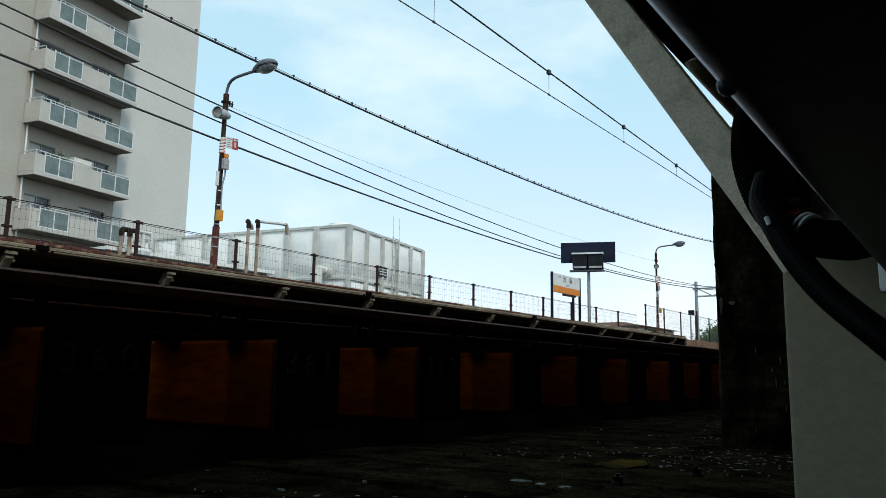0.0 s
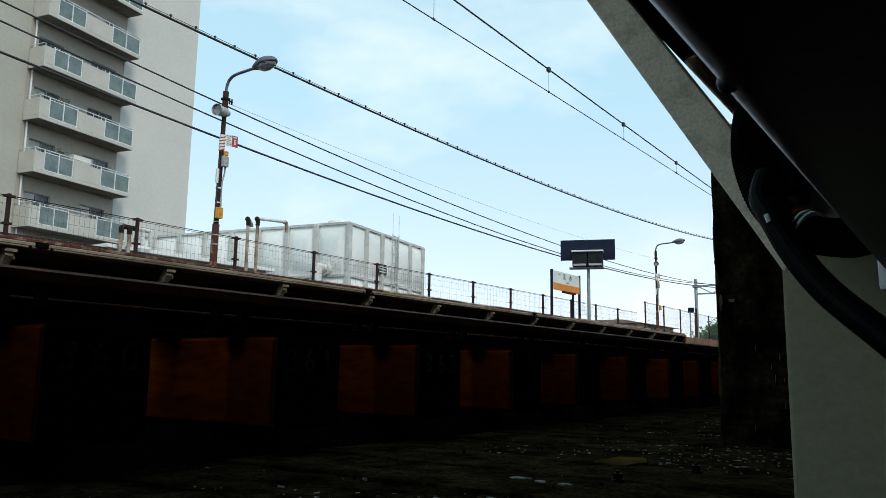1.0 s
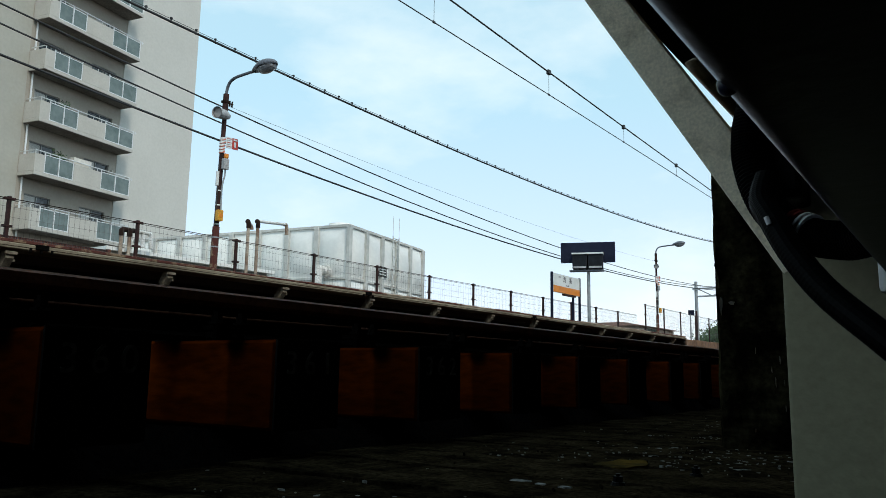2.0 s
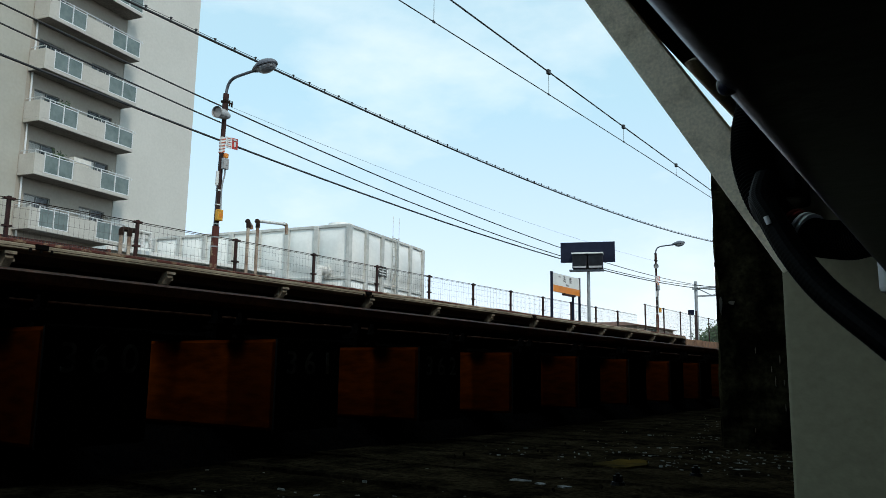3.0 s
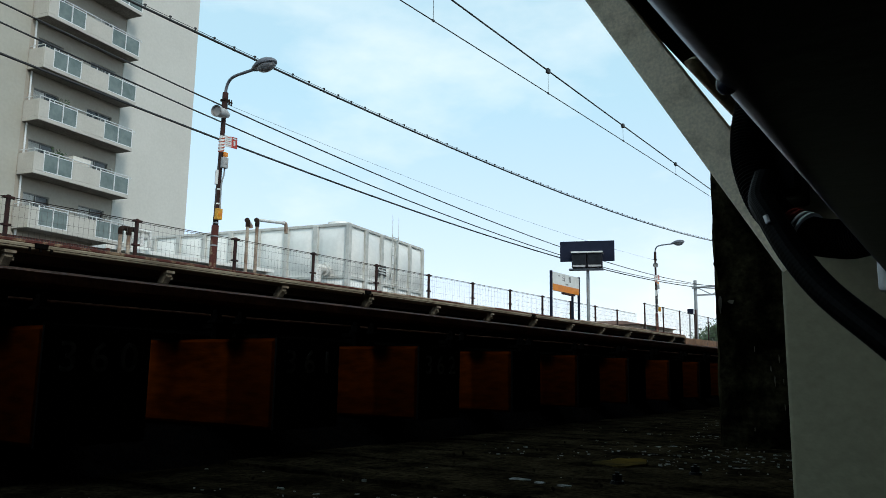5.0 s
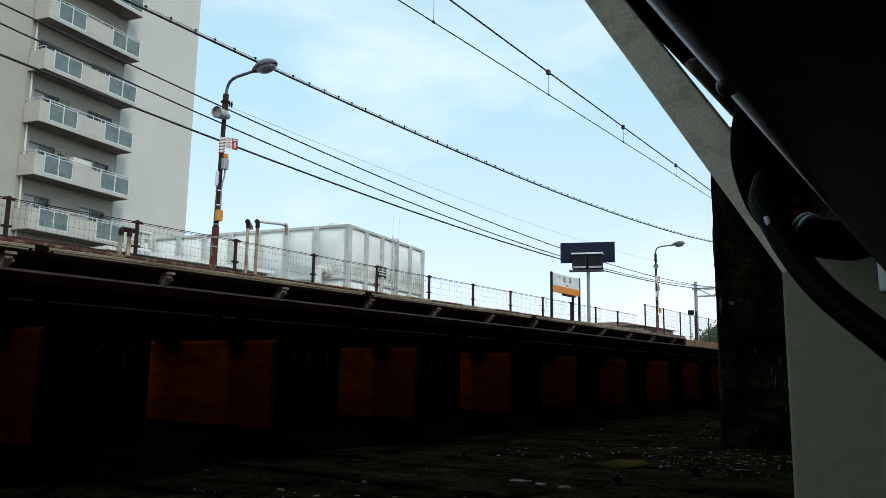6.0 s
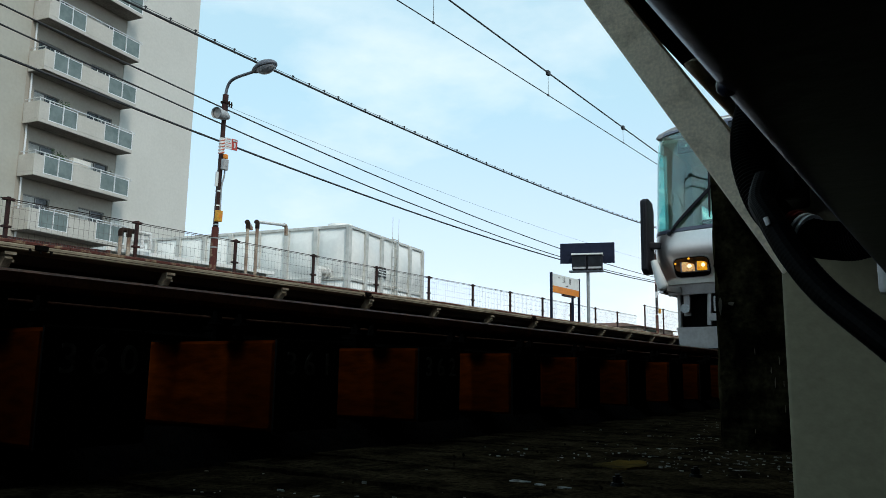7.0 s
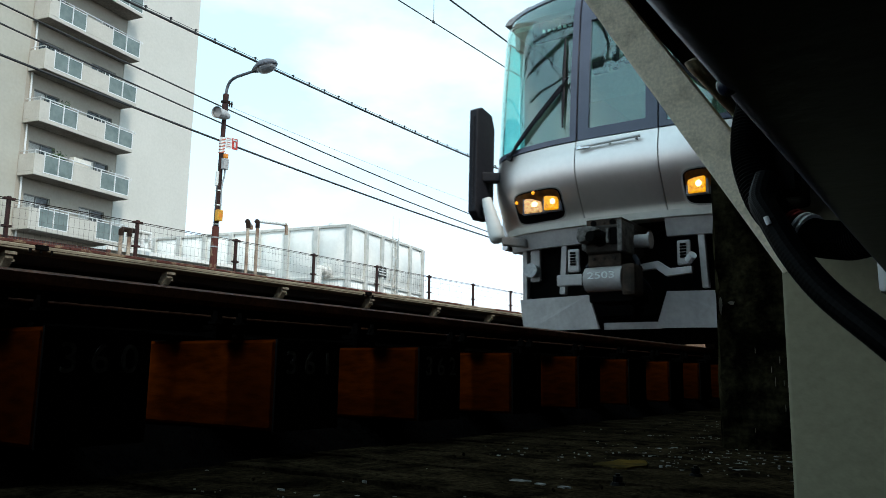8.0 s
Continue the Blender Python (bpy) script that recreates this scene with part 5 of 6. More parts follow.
# ---- under the near platform: column, strut, pier, deck, conduits ----
def make_near_platform():
    p = thing("platform_near", "dark underside of a platform on concrete columns", "platform", kind="structure")
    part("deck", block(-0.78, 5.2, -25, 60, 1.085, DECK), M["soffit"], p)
    # unseen walls beside and behind the eye, added to cut light under the deck
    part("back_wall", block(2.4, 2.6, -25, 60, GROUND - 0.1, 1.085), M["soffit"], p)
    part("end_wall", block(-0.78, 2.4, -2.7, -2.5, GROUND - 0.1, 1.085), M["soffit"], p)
    part("edge_angle", block(-0.80, -0.776, -25, 60, 1.12, 1.2, w=0.006), M["iron"], p)
    # pale conduit clipped under the edge, its near end bent up
    part("conduit", piped(spline([(-0.69, 2.47, 1.0), (-0.69, 2.52, 1.003), (-0.69, 4, 1.003), (-0.69, 12, 1.003)], 5), 0.024, 14), M["strut"], p, "pale painted conduit", smooth=True)
    for y in (3.28, 4.9):
        part("conduit_clip", block(-0.718, -0.662, y, y + 0.05, 0.974, 1.085, w=0.008), M["strut"], p)
    # dark box beam overhead, close to the eye
    bm = bmesh.new()
    box(bm, -0.085, 0.45, -0.6, 1.484, 0.117, 0.42)
    bevel(bm, 0.02, 5)
    part("box_beam", bm, M["duct"], p, "dark glossy painted beam", smooth=True)
    for y in (0.325,):
        bm = bmesh.new()
        g = bmesh.ops.create_uvsphere(bm, u_segments=16, v_segments=10, radius=0.0048)["verts"]
        bmesh.ops.transform(bm, matrix=Matrix.Translation((-0.079, y, 0.1225)), verts=g)
        part("bolt_head", bm, M["duct"], p, smooth=True)
    # unseen canopy and back wall, added only to shade the near track
    k = thing("platform_canopy", "unseen canopy and wall added to shade the near track", "canopy", kind="structure")
    part("canopy_roof", block(-1.15, 5.2, -30, 60, 4.3, 4.42), M["deckside"], k)
    part("canopy_wall", block(5.2, 5.4, -30, 60, GROUND - 0.1, 4.42), M["deckside"], k)
    for i in range(9):
        part("canopy_post", block(2.9, 3.1, -28 + 10 * i, -27.8 + 10 * i, DECK, 4.3), M["postpaint"], k)

    c = thing("concrete_column", "cream-painted rough concrete column with a slanting strut", "column", kind="structure")
    Y = 1.485
    bm = bmesh.new()
    prism(bm, [(-0.282, GROUND - 0.1), (0.25, GROUND - 0.1), (0.25, 1.06), (-0.282, 1.06)], 1, Y, Y + 0.34)
    bevel(bm, 0.006, 2)
    part("shaft", bm, M["cream"], c)
    # strut from the column's side up to the deck edge, 59.5 degrees steep
    bm = bmesh.new()
    lo, hi = (-0.262, 0.140), (-0.815, 1.06)
    prism(bm, [(lo[0] - 0.016, lo[1] + 0.042), (lo[0] + 0.044, lo[1] + 0.10), (hi[0] + 0.070, hi[1] + 0.024), (hi[0] - 0.002, hi[1] + 0.024)], 1, Y - 0.004, Y + 0.10)
    bevel(bm, 0.005, 2)
    part("strut", bm, M["strut"], c, "speckled pale slanting strut")

    d = thing("concrete_pier", "grimy old concrete pier with broken edges", "pier", Matrix.Translation((-0.70, 2.565, GROUND)) @ pose(0, 0, 0, 0, 0, 12), kind="structure")
    bm = bmesh.new()
    nx, nz = 10, 44
    h = 1.045
    x1, y1 = 0.36, 0.42
    ring = [(i / nx * x1, 0.0) for i in range(nx)] + [(x1, i / nx * y1) for i in range(nx)] + [(x1 - i / nx * x1, y1) for i in range(nx)] + [(0.0, y1 - i / nx * y1) for i in range(nx)]
    cols = []
    for j in range(nz + 1):
        z = -0.1 + (h + 0.1) * j / nz
        row = []
        for (x, y) in ring:
            corner = 1.0 if (x < 0.04 and y < 0.05) or (x < 0.04 and y > y1 - 0.05) else 0.25
            n1 = noise.noise((x * 7, y * 7, z * 9)) * 0.016 * corner + noise.noise((x * 22, y * 22, z * 25)) * 0.007 * corner
            row.append(bm.verts.new((x + n1 + (0.014 * corner if x < 0.04 else 0), y + n1, z)))
        cols.append(row)
    n = len(ring)
    for a, b in zip(cols, cols[1:]):
        for i in range(n):
            bm.faces.new((a[i], a[(i + 1) % n], b[(i + 1) % n], b[i]))
    bm.faces.new(cols[-1])
    bm.faces.new(cols[0][::-1])
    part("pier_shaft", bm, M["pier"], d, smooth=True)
    for q, (x, z, w, hh) in enumerate(((0.022, 0.445, 0.007, 0.03), (0.055, 0.452, 0.013, 0.009), (0.19, 0.27, 0.002, 0.016), (0.165, 0.24, 0.002, 0.012), (0.12, 0.30, 0.0015, 0.012), (0.11, 0.05, 0.0015, 0.008), (0.2, 0.12, 0.0015, 0.014), (0.2, 0.20, 0.0015, 0.01), (0.175, 0.20, 0.002, 0.018))):
        bm = bmesh.new()
        k = 9
        pts = [(x + math.cos(i * math.tau / k) * w * random.uniform(0.45, 1.1), z + math.sin(i * math.tau / k) * hh * random.uniform(0.6, 1.1)) for i in range(k)]
        prism(bm, pts, 1, -0.008, 0.004)
        part("bare_spot", bm, M["patch"], d, "pale spot where the surface has broken away")


def make_hoses():
    h = thing("corrugated_hose", "black corrugated plastic hose hanging in front of the column", "hose", group="black hoses")

    def ribbed(pts, r, step=0.008, dip=0.92):
        c = spline(pts, 24)
        out, rs = [c[0]], [r]
        acc = 0
        for a, b in zip(c, c[1:]):
            d = (b - a).length
            k = max(1, int(d / (step / 2)))
            for i in range(1, k + 1):
                out.append(a.lerp(b, i / k))
                acc += 1
                rs.append(r if acc % 2 else r * dip)
        bm = bmesh.new()
        tube(bm, out, rs, 16)
        return bm
    part("hose_tube", ribbed([(-0.26, 1.30, 0.32), (-0.266, 1.28, 0.278), (-0.246, 1.25, 0.238), (-0.212, 1.22, 0.176), (-0.166, 1.19, 0.114), (-0.091, 1.15, 0.042), (0.0, 1.12, -0.049), (0.12, 1.10, -0.12), (0.26, 1.08, -0.17)], 0.021, dip=0.985), M["hose"], h)
    part("hose_tie", piped([(-0.250, 1.222, 0.240), (-0.246, 1.222, 0.228)], 0.004, 10), M["white"], h)
    h2 = thing("corrugated_hose", "thick black corrugated hose with red and white tape rings", "hose", group="black hoses")
    part("hose_tube", ribbed([(-0.27, 1.42, 0.60), (-0.285, 1.38, 0.50), (-0.298, 1.36, 0.425), (-0.297, 1.35, 0.36), (-0.272, 1.33, 0.285), (-0.235, 1.31, 0.238), (-0.200, 1.29, 0.216), (-0.165, 1.27, 0.204), (-0.128, 1.25, 0.20), (-0.085, 1.23, 0.22), (-0.06, 1.22, 0.30), (-0.05, 1.22, 0.605)], 0.030, 0.010), M["hose"], h2)
    for q, (t, mname) in enumerate(((0.0, "red"), (0.010, "red"), (0.021, "white"), (0.031, "white"))):
        d = Vector((0.035, -0.02, -0.018)).normalized()
        a = Vector((-0.228, 1.306, 0.234)) + d * t
        part("tape_ring", piped([a, a + d * 0.0045], 0.0318, 20), M[mname], h2)
    jb = thing("junction_box", "black junction box on the column behind the hoses", "junction box")
    part("box_body", block(-0.305, -0.225, 1.385, 1.484, 0.30, 0.44, w=0.008), M["hose"], jb)
    part("box_lid", block(-0.30, -0.23, 1.378, 1.385, 0.31, 0.43, w=0.003, seg=1), M["hose"], jb)
    k = thing("hose_bracket", "dark steel bracket that holds the hoses under the deck", "bracket")
    part("bracket_arm", block(-0.335, -0.27, 1.385, 1.42, 0.40, 0.425, w=0.004), M["hose"], k)
    part("bracket_hanger", block(-0.30, -0.27, 1.40, 1.43, 0.40, 0.62, w=0.004), M["hose"], k)
    w = thing("white_cable_clip", "small white plastic clip on the column", "clip")
    part("clip_body", block(-0.105, -0.088, 1.20, 1.23, 0.115, 0.165, w=0.007), M["white"], w)
    part("clip_stem", pole((-0.096, 1.215, 0.14), (-0.096, 1.49, 0.14), 0.006, None, 8), M["white"], w)


def make_near_ground():
    f = thing("plank_floor", "old dirt-caked timber planks laid side by side on the ground", "planks", kind="structure")
    y = -1.6
    while y < 12:
        w = 0.315 + random.uniform(-0.03, 0.03)
        for x0, x1 in ((-1.52 + random.uniform(-0.01, 0.0), 0.02), (0.026, 1.2)):
            bm = bmesh.new()
            n = 26
            top = GROUND - 0.004 + random.uniform(-0.003, 0.002)
            rows = [[], [], [], []]
            for i in range(n + 1):
                x = x0 + (x1 - x0) * i / n
                j = 0.003 * noise.noise((x * 6, y * 3, 1.0))
                k = 0.003 * noise.noise((x * 6, y * 3, 7.0))
                rows[0].append(bm.verts.new((x, y + 0.011 + j, GROUND - 0.07)))
                rows[1].append(bm.verts.new((x, y + 0.011 + j, top - 0.004)))
                rows[1][-1].co.z += 0.004 * noise.noise((x * 9, y, 3.0))
                rows[2].append(bm.verts.new((x, y + w - 0.011 + k, top - 0.004 + 0.004 * noise.noise((x * 9, y, 5.0)))))
                rows[3].append(bm.verts.new((x, y + w - 0.011 + k, GROUND - 0.07)))
            for p, q in zip(rows, rows[1:]):
                for i in range(n):
                    bm.faces.new((p[i], p[i + 1], q[i + 1], q[i]))
            for i in (0, n):
                bm.faces.new([r[i] for r in rows])
            bmesh.ops.recalc_face_normals(bm, faces=bm.faces)
            part("plank", bm, M["slab"], f)
        y += w
    for x, y in ((-0.63, 1.55), (-0.545, 1.80)):
        b = thing("floor_bolt", "rusty bolt standing up from a floor plank", "bolt", pose(x, y, GROUND - 0.01), "floor bolts")
        part("washer", pole((0, 0, 0), (0, 0, 0.01), 0.018, 0.013, 12), M["hose"], b)
        part("nut", pole((0, 0, 0.01), (0, 0, 0.022), 0.010, None, 6), M["hose"], b)
        part("stem", pole((0, 0, 0.018), (0, 0, 0.027), 0.005, None, 8), M["hose"], b)
    bm = bmesh.new()
    for i in range(2200):
        y = 0.75 + 6.5 * random.random() ** 1.5
        x = random.gauss(-0.62, 0.3) if i % 3 else random.uniform(-1.0, 0.1)
        s = random.choice((0.0012, 0.0015, 0.0015, 0.002, 0.002, 0.0025, 0.003, 0.005)) * random.uniform(0.7, 1.2)
        k = random.randrange(5, 9)
        a0 = random.random() * 6
        sx = random.uniform(0.8, 2.6)
        pts = [(x + math.cos(a0 + q * math.tau / k) * s * sx * random.uniform(0.4, 1.5), y + math.sin(a0 + q * math.tau / k) * s * random.uniform(0.5, 1.6)) for q in range(k)]
        prism(bm, pts, 2, GROUND - 0.02, GROUND - 0.0088 + random.uniform(-0.0012, 0.0014))
    for x, y, w in ((-0.815, 1.47, 0.022), (-0.76, 1.455, 0.012), (-0.70, 1.45, 0.014)):
        k = 13
        pts = [(x + math.cos(q * math.tau / k) * w * random.uniform(0.7, 1.3), y + math.sin(q * math.tau / k) * w * 0.7 * random.uniform(0.6, 1.3)) for q in range(k)]
        prism(bm, pts, 2, GROUND - 0.02, GROUND - 0.0045)
    tagged(part("litter_flakes", bm, M["fleck"]), "scattered pale flakes and chips on the slabs", "litter", kind="stuff")
    bm = bmesh.new()
    for i in range(260):
        y = 0.6 + 8 * random.random() ** 1.5
        x = random.uniform(-1.25, 0.3)
        s = random.uniform(0.002, 0.005)
        g = bmesh.ops.create_icosphere(bm, subdivisions=1, radius=s)["verts"]
        bmesh.ops.transform(bm, matrix=Matrix.Translation((x, y, GROUND + s * 0.2)) @ pose(0, 0, 0, random.uniform(0, 90), random.uniform(0, 90), 0) @ Matrix.Diagonal((1.3, 0.9, 0.55, 1)), verts=g)
    tagged(part("grit", bm, M["slab"]), "small dark stones and grit on the slabs", "grit", kind="stuff")
    bm = bmesh.new()
    pts = [(-0.755 + math.cos(i * math.tau / 16) * 0.062 * random.uniform(0.6, 1.2), 1.90 + math.sin(i * math.tau / 16) * 0.10 * random.uniform(0.7, 1.2)) for i in range(16)]
    prism(bm, pts, 2, GROUND - 0.03, GROUND - 0.003)
    tagged(part("ochre_leaf_litter", bm, M["moss"]), "flat ochre patch of wet leaf litter on a slab", "leaf litter")


# ---- the train ----
HALF = 1.475
PROFILE = ((0.95, 0.30), (1.17, 0.22), (1.30, 0.135), (1.45, 0.05), (1.54, 0.015), (1.64, 0.0), (1.75, 0.01), (1.88, 0.05), (2.6, 0.115), (3.2, 0.19), (3.42, 0.25), (3.56, 0.36), (3.66, 0.58), (3.70, 0.9))


def nose(x, z):
    """How far the train's front lies behind its foremost point, at x across and z above the rails."""
    for (za, a), (zb, b) in zip(PROFILE, PROFILE[1:]):
        if z <= zb:
            k = (z - za) / (zb - za)
            y = a + (b - a) * k
            break
    else:
        y = PROFILE[-1][1]
    u = min(abs(x) / HALF, 0.9999)
    return y + 0.52 * (1 - (1 - u ** 2.6) ** 0.5)


def shell(x0, x1, z0, z1, out=0.0, thick=0.03, nx=14, nz=8):
    """A curved piece of the train's front between two widths and two heights, proud by out."""
    bm = bmesh.new()
    grids = []
    for layer in (0, 1):
        rows = []
        for j in range(nz + 1):
            z = z0 + (z1 - z0) * j / nz
            rows.append([bm.verts.new((x0 + (x1 - x0) * i / nx, nose(x0 + (x1 - x0) * i / nx, z) - out + layer * thick, z)) for i in range(nx + 1)])
        grids.append(rows)
    a, b = grids
    for j in range(nz):
        for i in range(nx):
            bm.faces.new((a[j][i], a[j][i + 1], a[j + 1][i + 1], a[j + 1][i]))
            bm.faces.new((b[j][i], b[j + 1][i], b[j + 1][i + 1], b[j][i + 1]))
    for i in range(nx):
        bm.faces.new((a[0][i + 1], a[0][i], b[0][i], b[0][i + 1]))
        bm.faces.new((a[nz][i], a[nz][i + 1], b[nz][i + 1], b[nz][i]))
    for j in range(nz):
        bm.faces.new((a[j][0], a[j + 1][0], b[j + 1][0], b[j][0]))
        bm.faces.new((a[j + 1][nx], a[j][nx], b[j][nx], b[j + 1][nx]))
    return bm


def shell_oval(x0, x1, z0, z1, out=0.0, thick=0.02, n=40):
    """A piece of the train's front with well-rounded corners."""
    cx, cz, hx, hz = (x0 + x1) / 2, (z0 + z1) / 2, (x1 - x0) / 2, (z1 - z0) / 2
    bm = bmesh.new()
    rings = []
    for layer, k in ((thick, 1.0), (0.0, 1.0), (0.0, 0.75), (0.0, 0.5), (0.0, 0.25)):
        ring = []
        for i in range(n):
            a = i * math.tau / n
            c, q = math.cos(a), math.sin(a)
            x = cx + hx * k * math.copysign(abs(c) ** 0.4, c)
            z = cz + hz * k * math.copysign(abs(q) ** 0.4, q)
            ring.append(bm.verts.new((x, nose(x, z) - out + layer, z)))
        rings.append(ring)
    for a, b in zip(rings, rings[1:]):
        for i in range(n):
            bm.faces.new((a[i], a[(i + 1) % n], b[(i + 1) % n], b[i]))
    bm.faces.new(rings[-1])
    bm.faces.new(rings[0][::-1])
    bmesh.ops.recalc_face_normals(bm, faces=bm.faces)
    return bm


def make_train():
    t = thing("train", "silver commuter train with lit headlamps and dark window surrounds", "train")
    E = HALF - 0.003
    # lower front: three panels with seams
    for a, b in ((-E, -0.392), (-0.382, 0.382), (0.392, E)):
        part("front_panel", shell(a, b, 1.168, 1.87, 0, 0.03, 18, 14), M["silver"], t, "silver front panel", smooth=True)
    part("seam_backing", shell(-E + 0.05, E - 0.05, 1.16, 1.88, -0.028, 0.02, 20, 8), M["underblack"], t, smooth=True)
    part("bumper_bar", shell(-E + 0.16, E - 0.16, 1.108, 1.165, 0.07, 0.18, 30, 2), M["bumper"], t, "projecting steel bumper bar", smooth=True)
    part("bumper_slot", block(-0.20, 0.0, nose(0, 1.13) - 0.085, nose(0, 1.13) - 0.06, 1.118, 1.142, w=0.003, seg=1), M["underblack"], t)
    part("apron", shell(-E + 0.17, -0.42, 0.955, 1.107, 0.045, 0.06, 14, 3), M["skirt"], t, smooth=True)
    part("apron", shell(0.36, E - 0.17, 0.955, 1.107, 0.045, 0.06, 14, 3), M["skirt"], t, smooth=True)
    # black sheet in place of the shade behind the apron's gap
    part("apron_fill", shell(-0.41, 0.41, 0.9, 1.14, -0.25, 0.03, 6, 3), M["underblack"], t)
    # windscreens, pillars, door
    for s in (-1, 1):
        xa, xb = sorted((s * 0.455, s * E))
        ws = part("windscreen", shell(xa, xb, 1.93, 3.47, 0.0, 0.006, 18, 14), M["windscreen"], t, "curved teal-tinted windscreen", smooth=True)
        xa, xb = sorted((s * 0.392, s * 0.455))
        part("pillar", shell(xa, xb, 1.88, 3.5, 0.012, 0.05, 4, 12), M["framegrey"], t, "blue-grey window pillar", smooth=True)
        xa, xb = sorted((s * 0.455, s * E))
        part("sill_strip", shell(xa, xb, 1.88, 1.93, 0.012, 0.05, 14, 2), M["framegrey"], t, smooth=True)
        # wiper
        bm = bmesh.new()
        for o in (0.0, 0.05, 0.10):
            pts = [(s * (1.16 - 0.63 * k - o * 0.6), nose(s * (1.16 - 0.63 * k), 1.86 + 0.56 * k) - 0.04, 1.86 + 0.56 * k + o) for k in (0, 0.25, 0.5, 0.75, 1.0)]
            tube(bm, pts, 0.0095 if o else 0.014, 6)
        pts = [(s * 0.53, nose(s * 0.53, z) - 0.02, z) for z in (2.03, 2.2, 2.4, 2.6, 2.8, 2.95)]
        tube(bm, pts, [0.008, 0.015, 0.018, 0.018, 0.015, 0.008], 6)
        part("wiper", bm, M["rubber"], t, "black pantograph wiper")
        part("wiper_pivot", pole((s * 1.16, nose(s * 1.16, 1.86) - 0.05, 1.86), (s * 1.16, nose(s * 1.16, 1.86) + 0.02, 1.86), 0.03, None, 10), M["rubber"], t)
    # destination display behind the windscreen's top, its words too dim to read
    ds = part("destination_display", block(-1.12, -0.5, 0.60, 0.64, 3.2, 3.42, w=0.01), M["underblack"], t, "dim destination display in the windscreen")
    for i in range(6):
        part("letter_bar", block(-1.0 + i * 0.06, -0.97 + i * 0.06, 0.592, 0.599, 3.29, 3.325 - 0.008 * (i % 3)), M["led"], ds)
    part("header_panel", shell(-E, E, 3.5, 3.56, 0.01, 0.05, 30, 2), M["framegrey"], t, smooth=True)
    part("roof_dome", shell(-E, E, 3.56, 3.695, 0.0, 0.05, 30, 6), M["white"], t, "white roof dome", smooth=True)
    # gangway door: frame pieces round its window
    d = part("gangway_door", shell(-0.375, 0.375, 1.88, 1.98, 0.004, 0.05, 6, 2), M["framegrey"], t, "blue-grey gangway door", smooth=True)
    for xa, xb in ((-0.375, -0.27), (0.27, 0.375)):
        part("door_stile", shell(xa, xb, 1.98, 3.5, 0.004, 0.05, 3, 10), M["framegrey"], d, smooth=True)
    part("door_head", shell(-0.27, 0.27, 3.08, 3.2, 0.004, 0.05, 4, 2), M["framegrey"], d, smooth=True)
    part("door_pane", shell(-0.27, 0.27, 1.98, 3.08, -0.012, 0.006, 6, 10), M["windscreen"], d, "flat tinted door window", smooth=True)
    part("destination_pane", shell(-0.27, 0.27, 3.2, 3.5, -0.012, 0.02, 6, 4), M["screen"], d, smooth=True)
    bm = bmesh.new()
    rod(bm, (-0.31, nose(-0.31, 1.79) - 0.04, 1.79), (0.24, nose(0.24, 1.81) - 0.04, 1.81), 0.013, None, 10)
    for x in (-0.29, -0.05, 0.2):
        rod(bm, (x, nose(x, 1.8) - 0.04, 1.80), (x, nose(x, 1.8) + 0.01, 1.80), 0.011, None, 8)
    g = part("grab_handle", bm, M["white"], t, "pale bronze grab handle")
    part("handle_plate", block(-0.36, -0.22, -0.05 + nose(0.3, 1.79), -0.03 + nose(0.3, 1.79), 1.765, 1.805, w=0.006), M["chrome"], g)
    # headlamps
    for s in (-1, 1):
        xa, xb = sorted((s * 0.565, s * 1.125))
        hz = part("headlamp_housing", shell_oval(xa, xb, 1.20, 1.475, 0.008, 0.02), M["underblack"], t, "dark recessed headlamp housing", smooth=True)
        part("lamp_reflector", shell_oval(xa + 0.02, xb - 0.02, 1.285, 1.462, 0.014, 0.02), M["amber"], hz, "amber reflector", smooth=True)
        part("housing_rim", shell_oval(xa - 0.012, xb + 0.012, 1.19, 1.486, 0.004, 0.02), M["skirt"], hz, "thin grey rim", smooth=True)
        for x, w, mname in ((0.885, 0.215, "headlamp"), (0.675, 0.165, "foglamp")):
            yy = nose(x, 1.34)
            part("lamp_unit", block(s * x - w * 0.5 - 0.012, s * x + w * 0.5 + 0.012, yy - 0.03, yy + 0.02, 1.26, 1.425, w=0.01), M["framegrey"], hz)
            bm = bmesh.new()
            box(bm, s * x - w * 0.44, s * x + w * 0.44, yy - 0.05, yy - 0.02, 1.272, 1.412)
            bevel(bm, 0.014, 3)
            part("lamp_lens", bm, M[mname], hz, "glowing warm lamp", smooth=True)
            bm = bmesh.new()
            q = bmesh.ops.create_uvsphere(bm, u_segments=14, v_segments=8, radius=1.0)["verts"]
            bmesh.ops.transform(bm, matrix=Matrix.Translation((s * x + 0.02, yy - 0.05, 1.35)) @ Matrix.Diagonal((w * 0.16, 0.012, 0.028, 1)), verts=q)
            part("lamp_core", bm, M["lampcore"], hz, smooth=True)
        for x, z in ((1.09, 1.40), (0.86, 1.452)):
            bm = bmesh.new()
            q = bmesh.ops.create_uvsphere(bm, u_segments=10, v_segments=6, radius=0.017)["verts"]
            bmesh.ops.transform(bm, matrix=Matrix.Translation((s * x, nose(x, z) - 0.02, z)), verts=q)
            part("marker_bulb", bm, M["bulb"], hz, smooth=True)
    # tall black guards at the front corners, on pale stays
    for s in (-1, 1):
        bm = bmesh.new()
        prism(bm, [(0.03, 1.33), (0.12, 1.26), (0.30, 1.27), (0.375, 1.40), (0.395, 2.26), (0.34, 2.40), (0.15, 2.435), (0.05, 2.39)], 0, s * 1.458, s * 1.556)
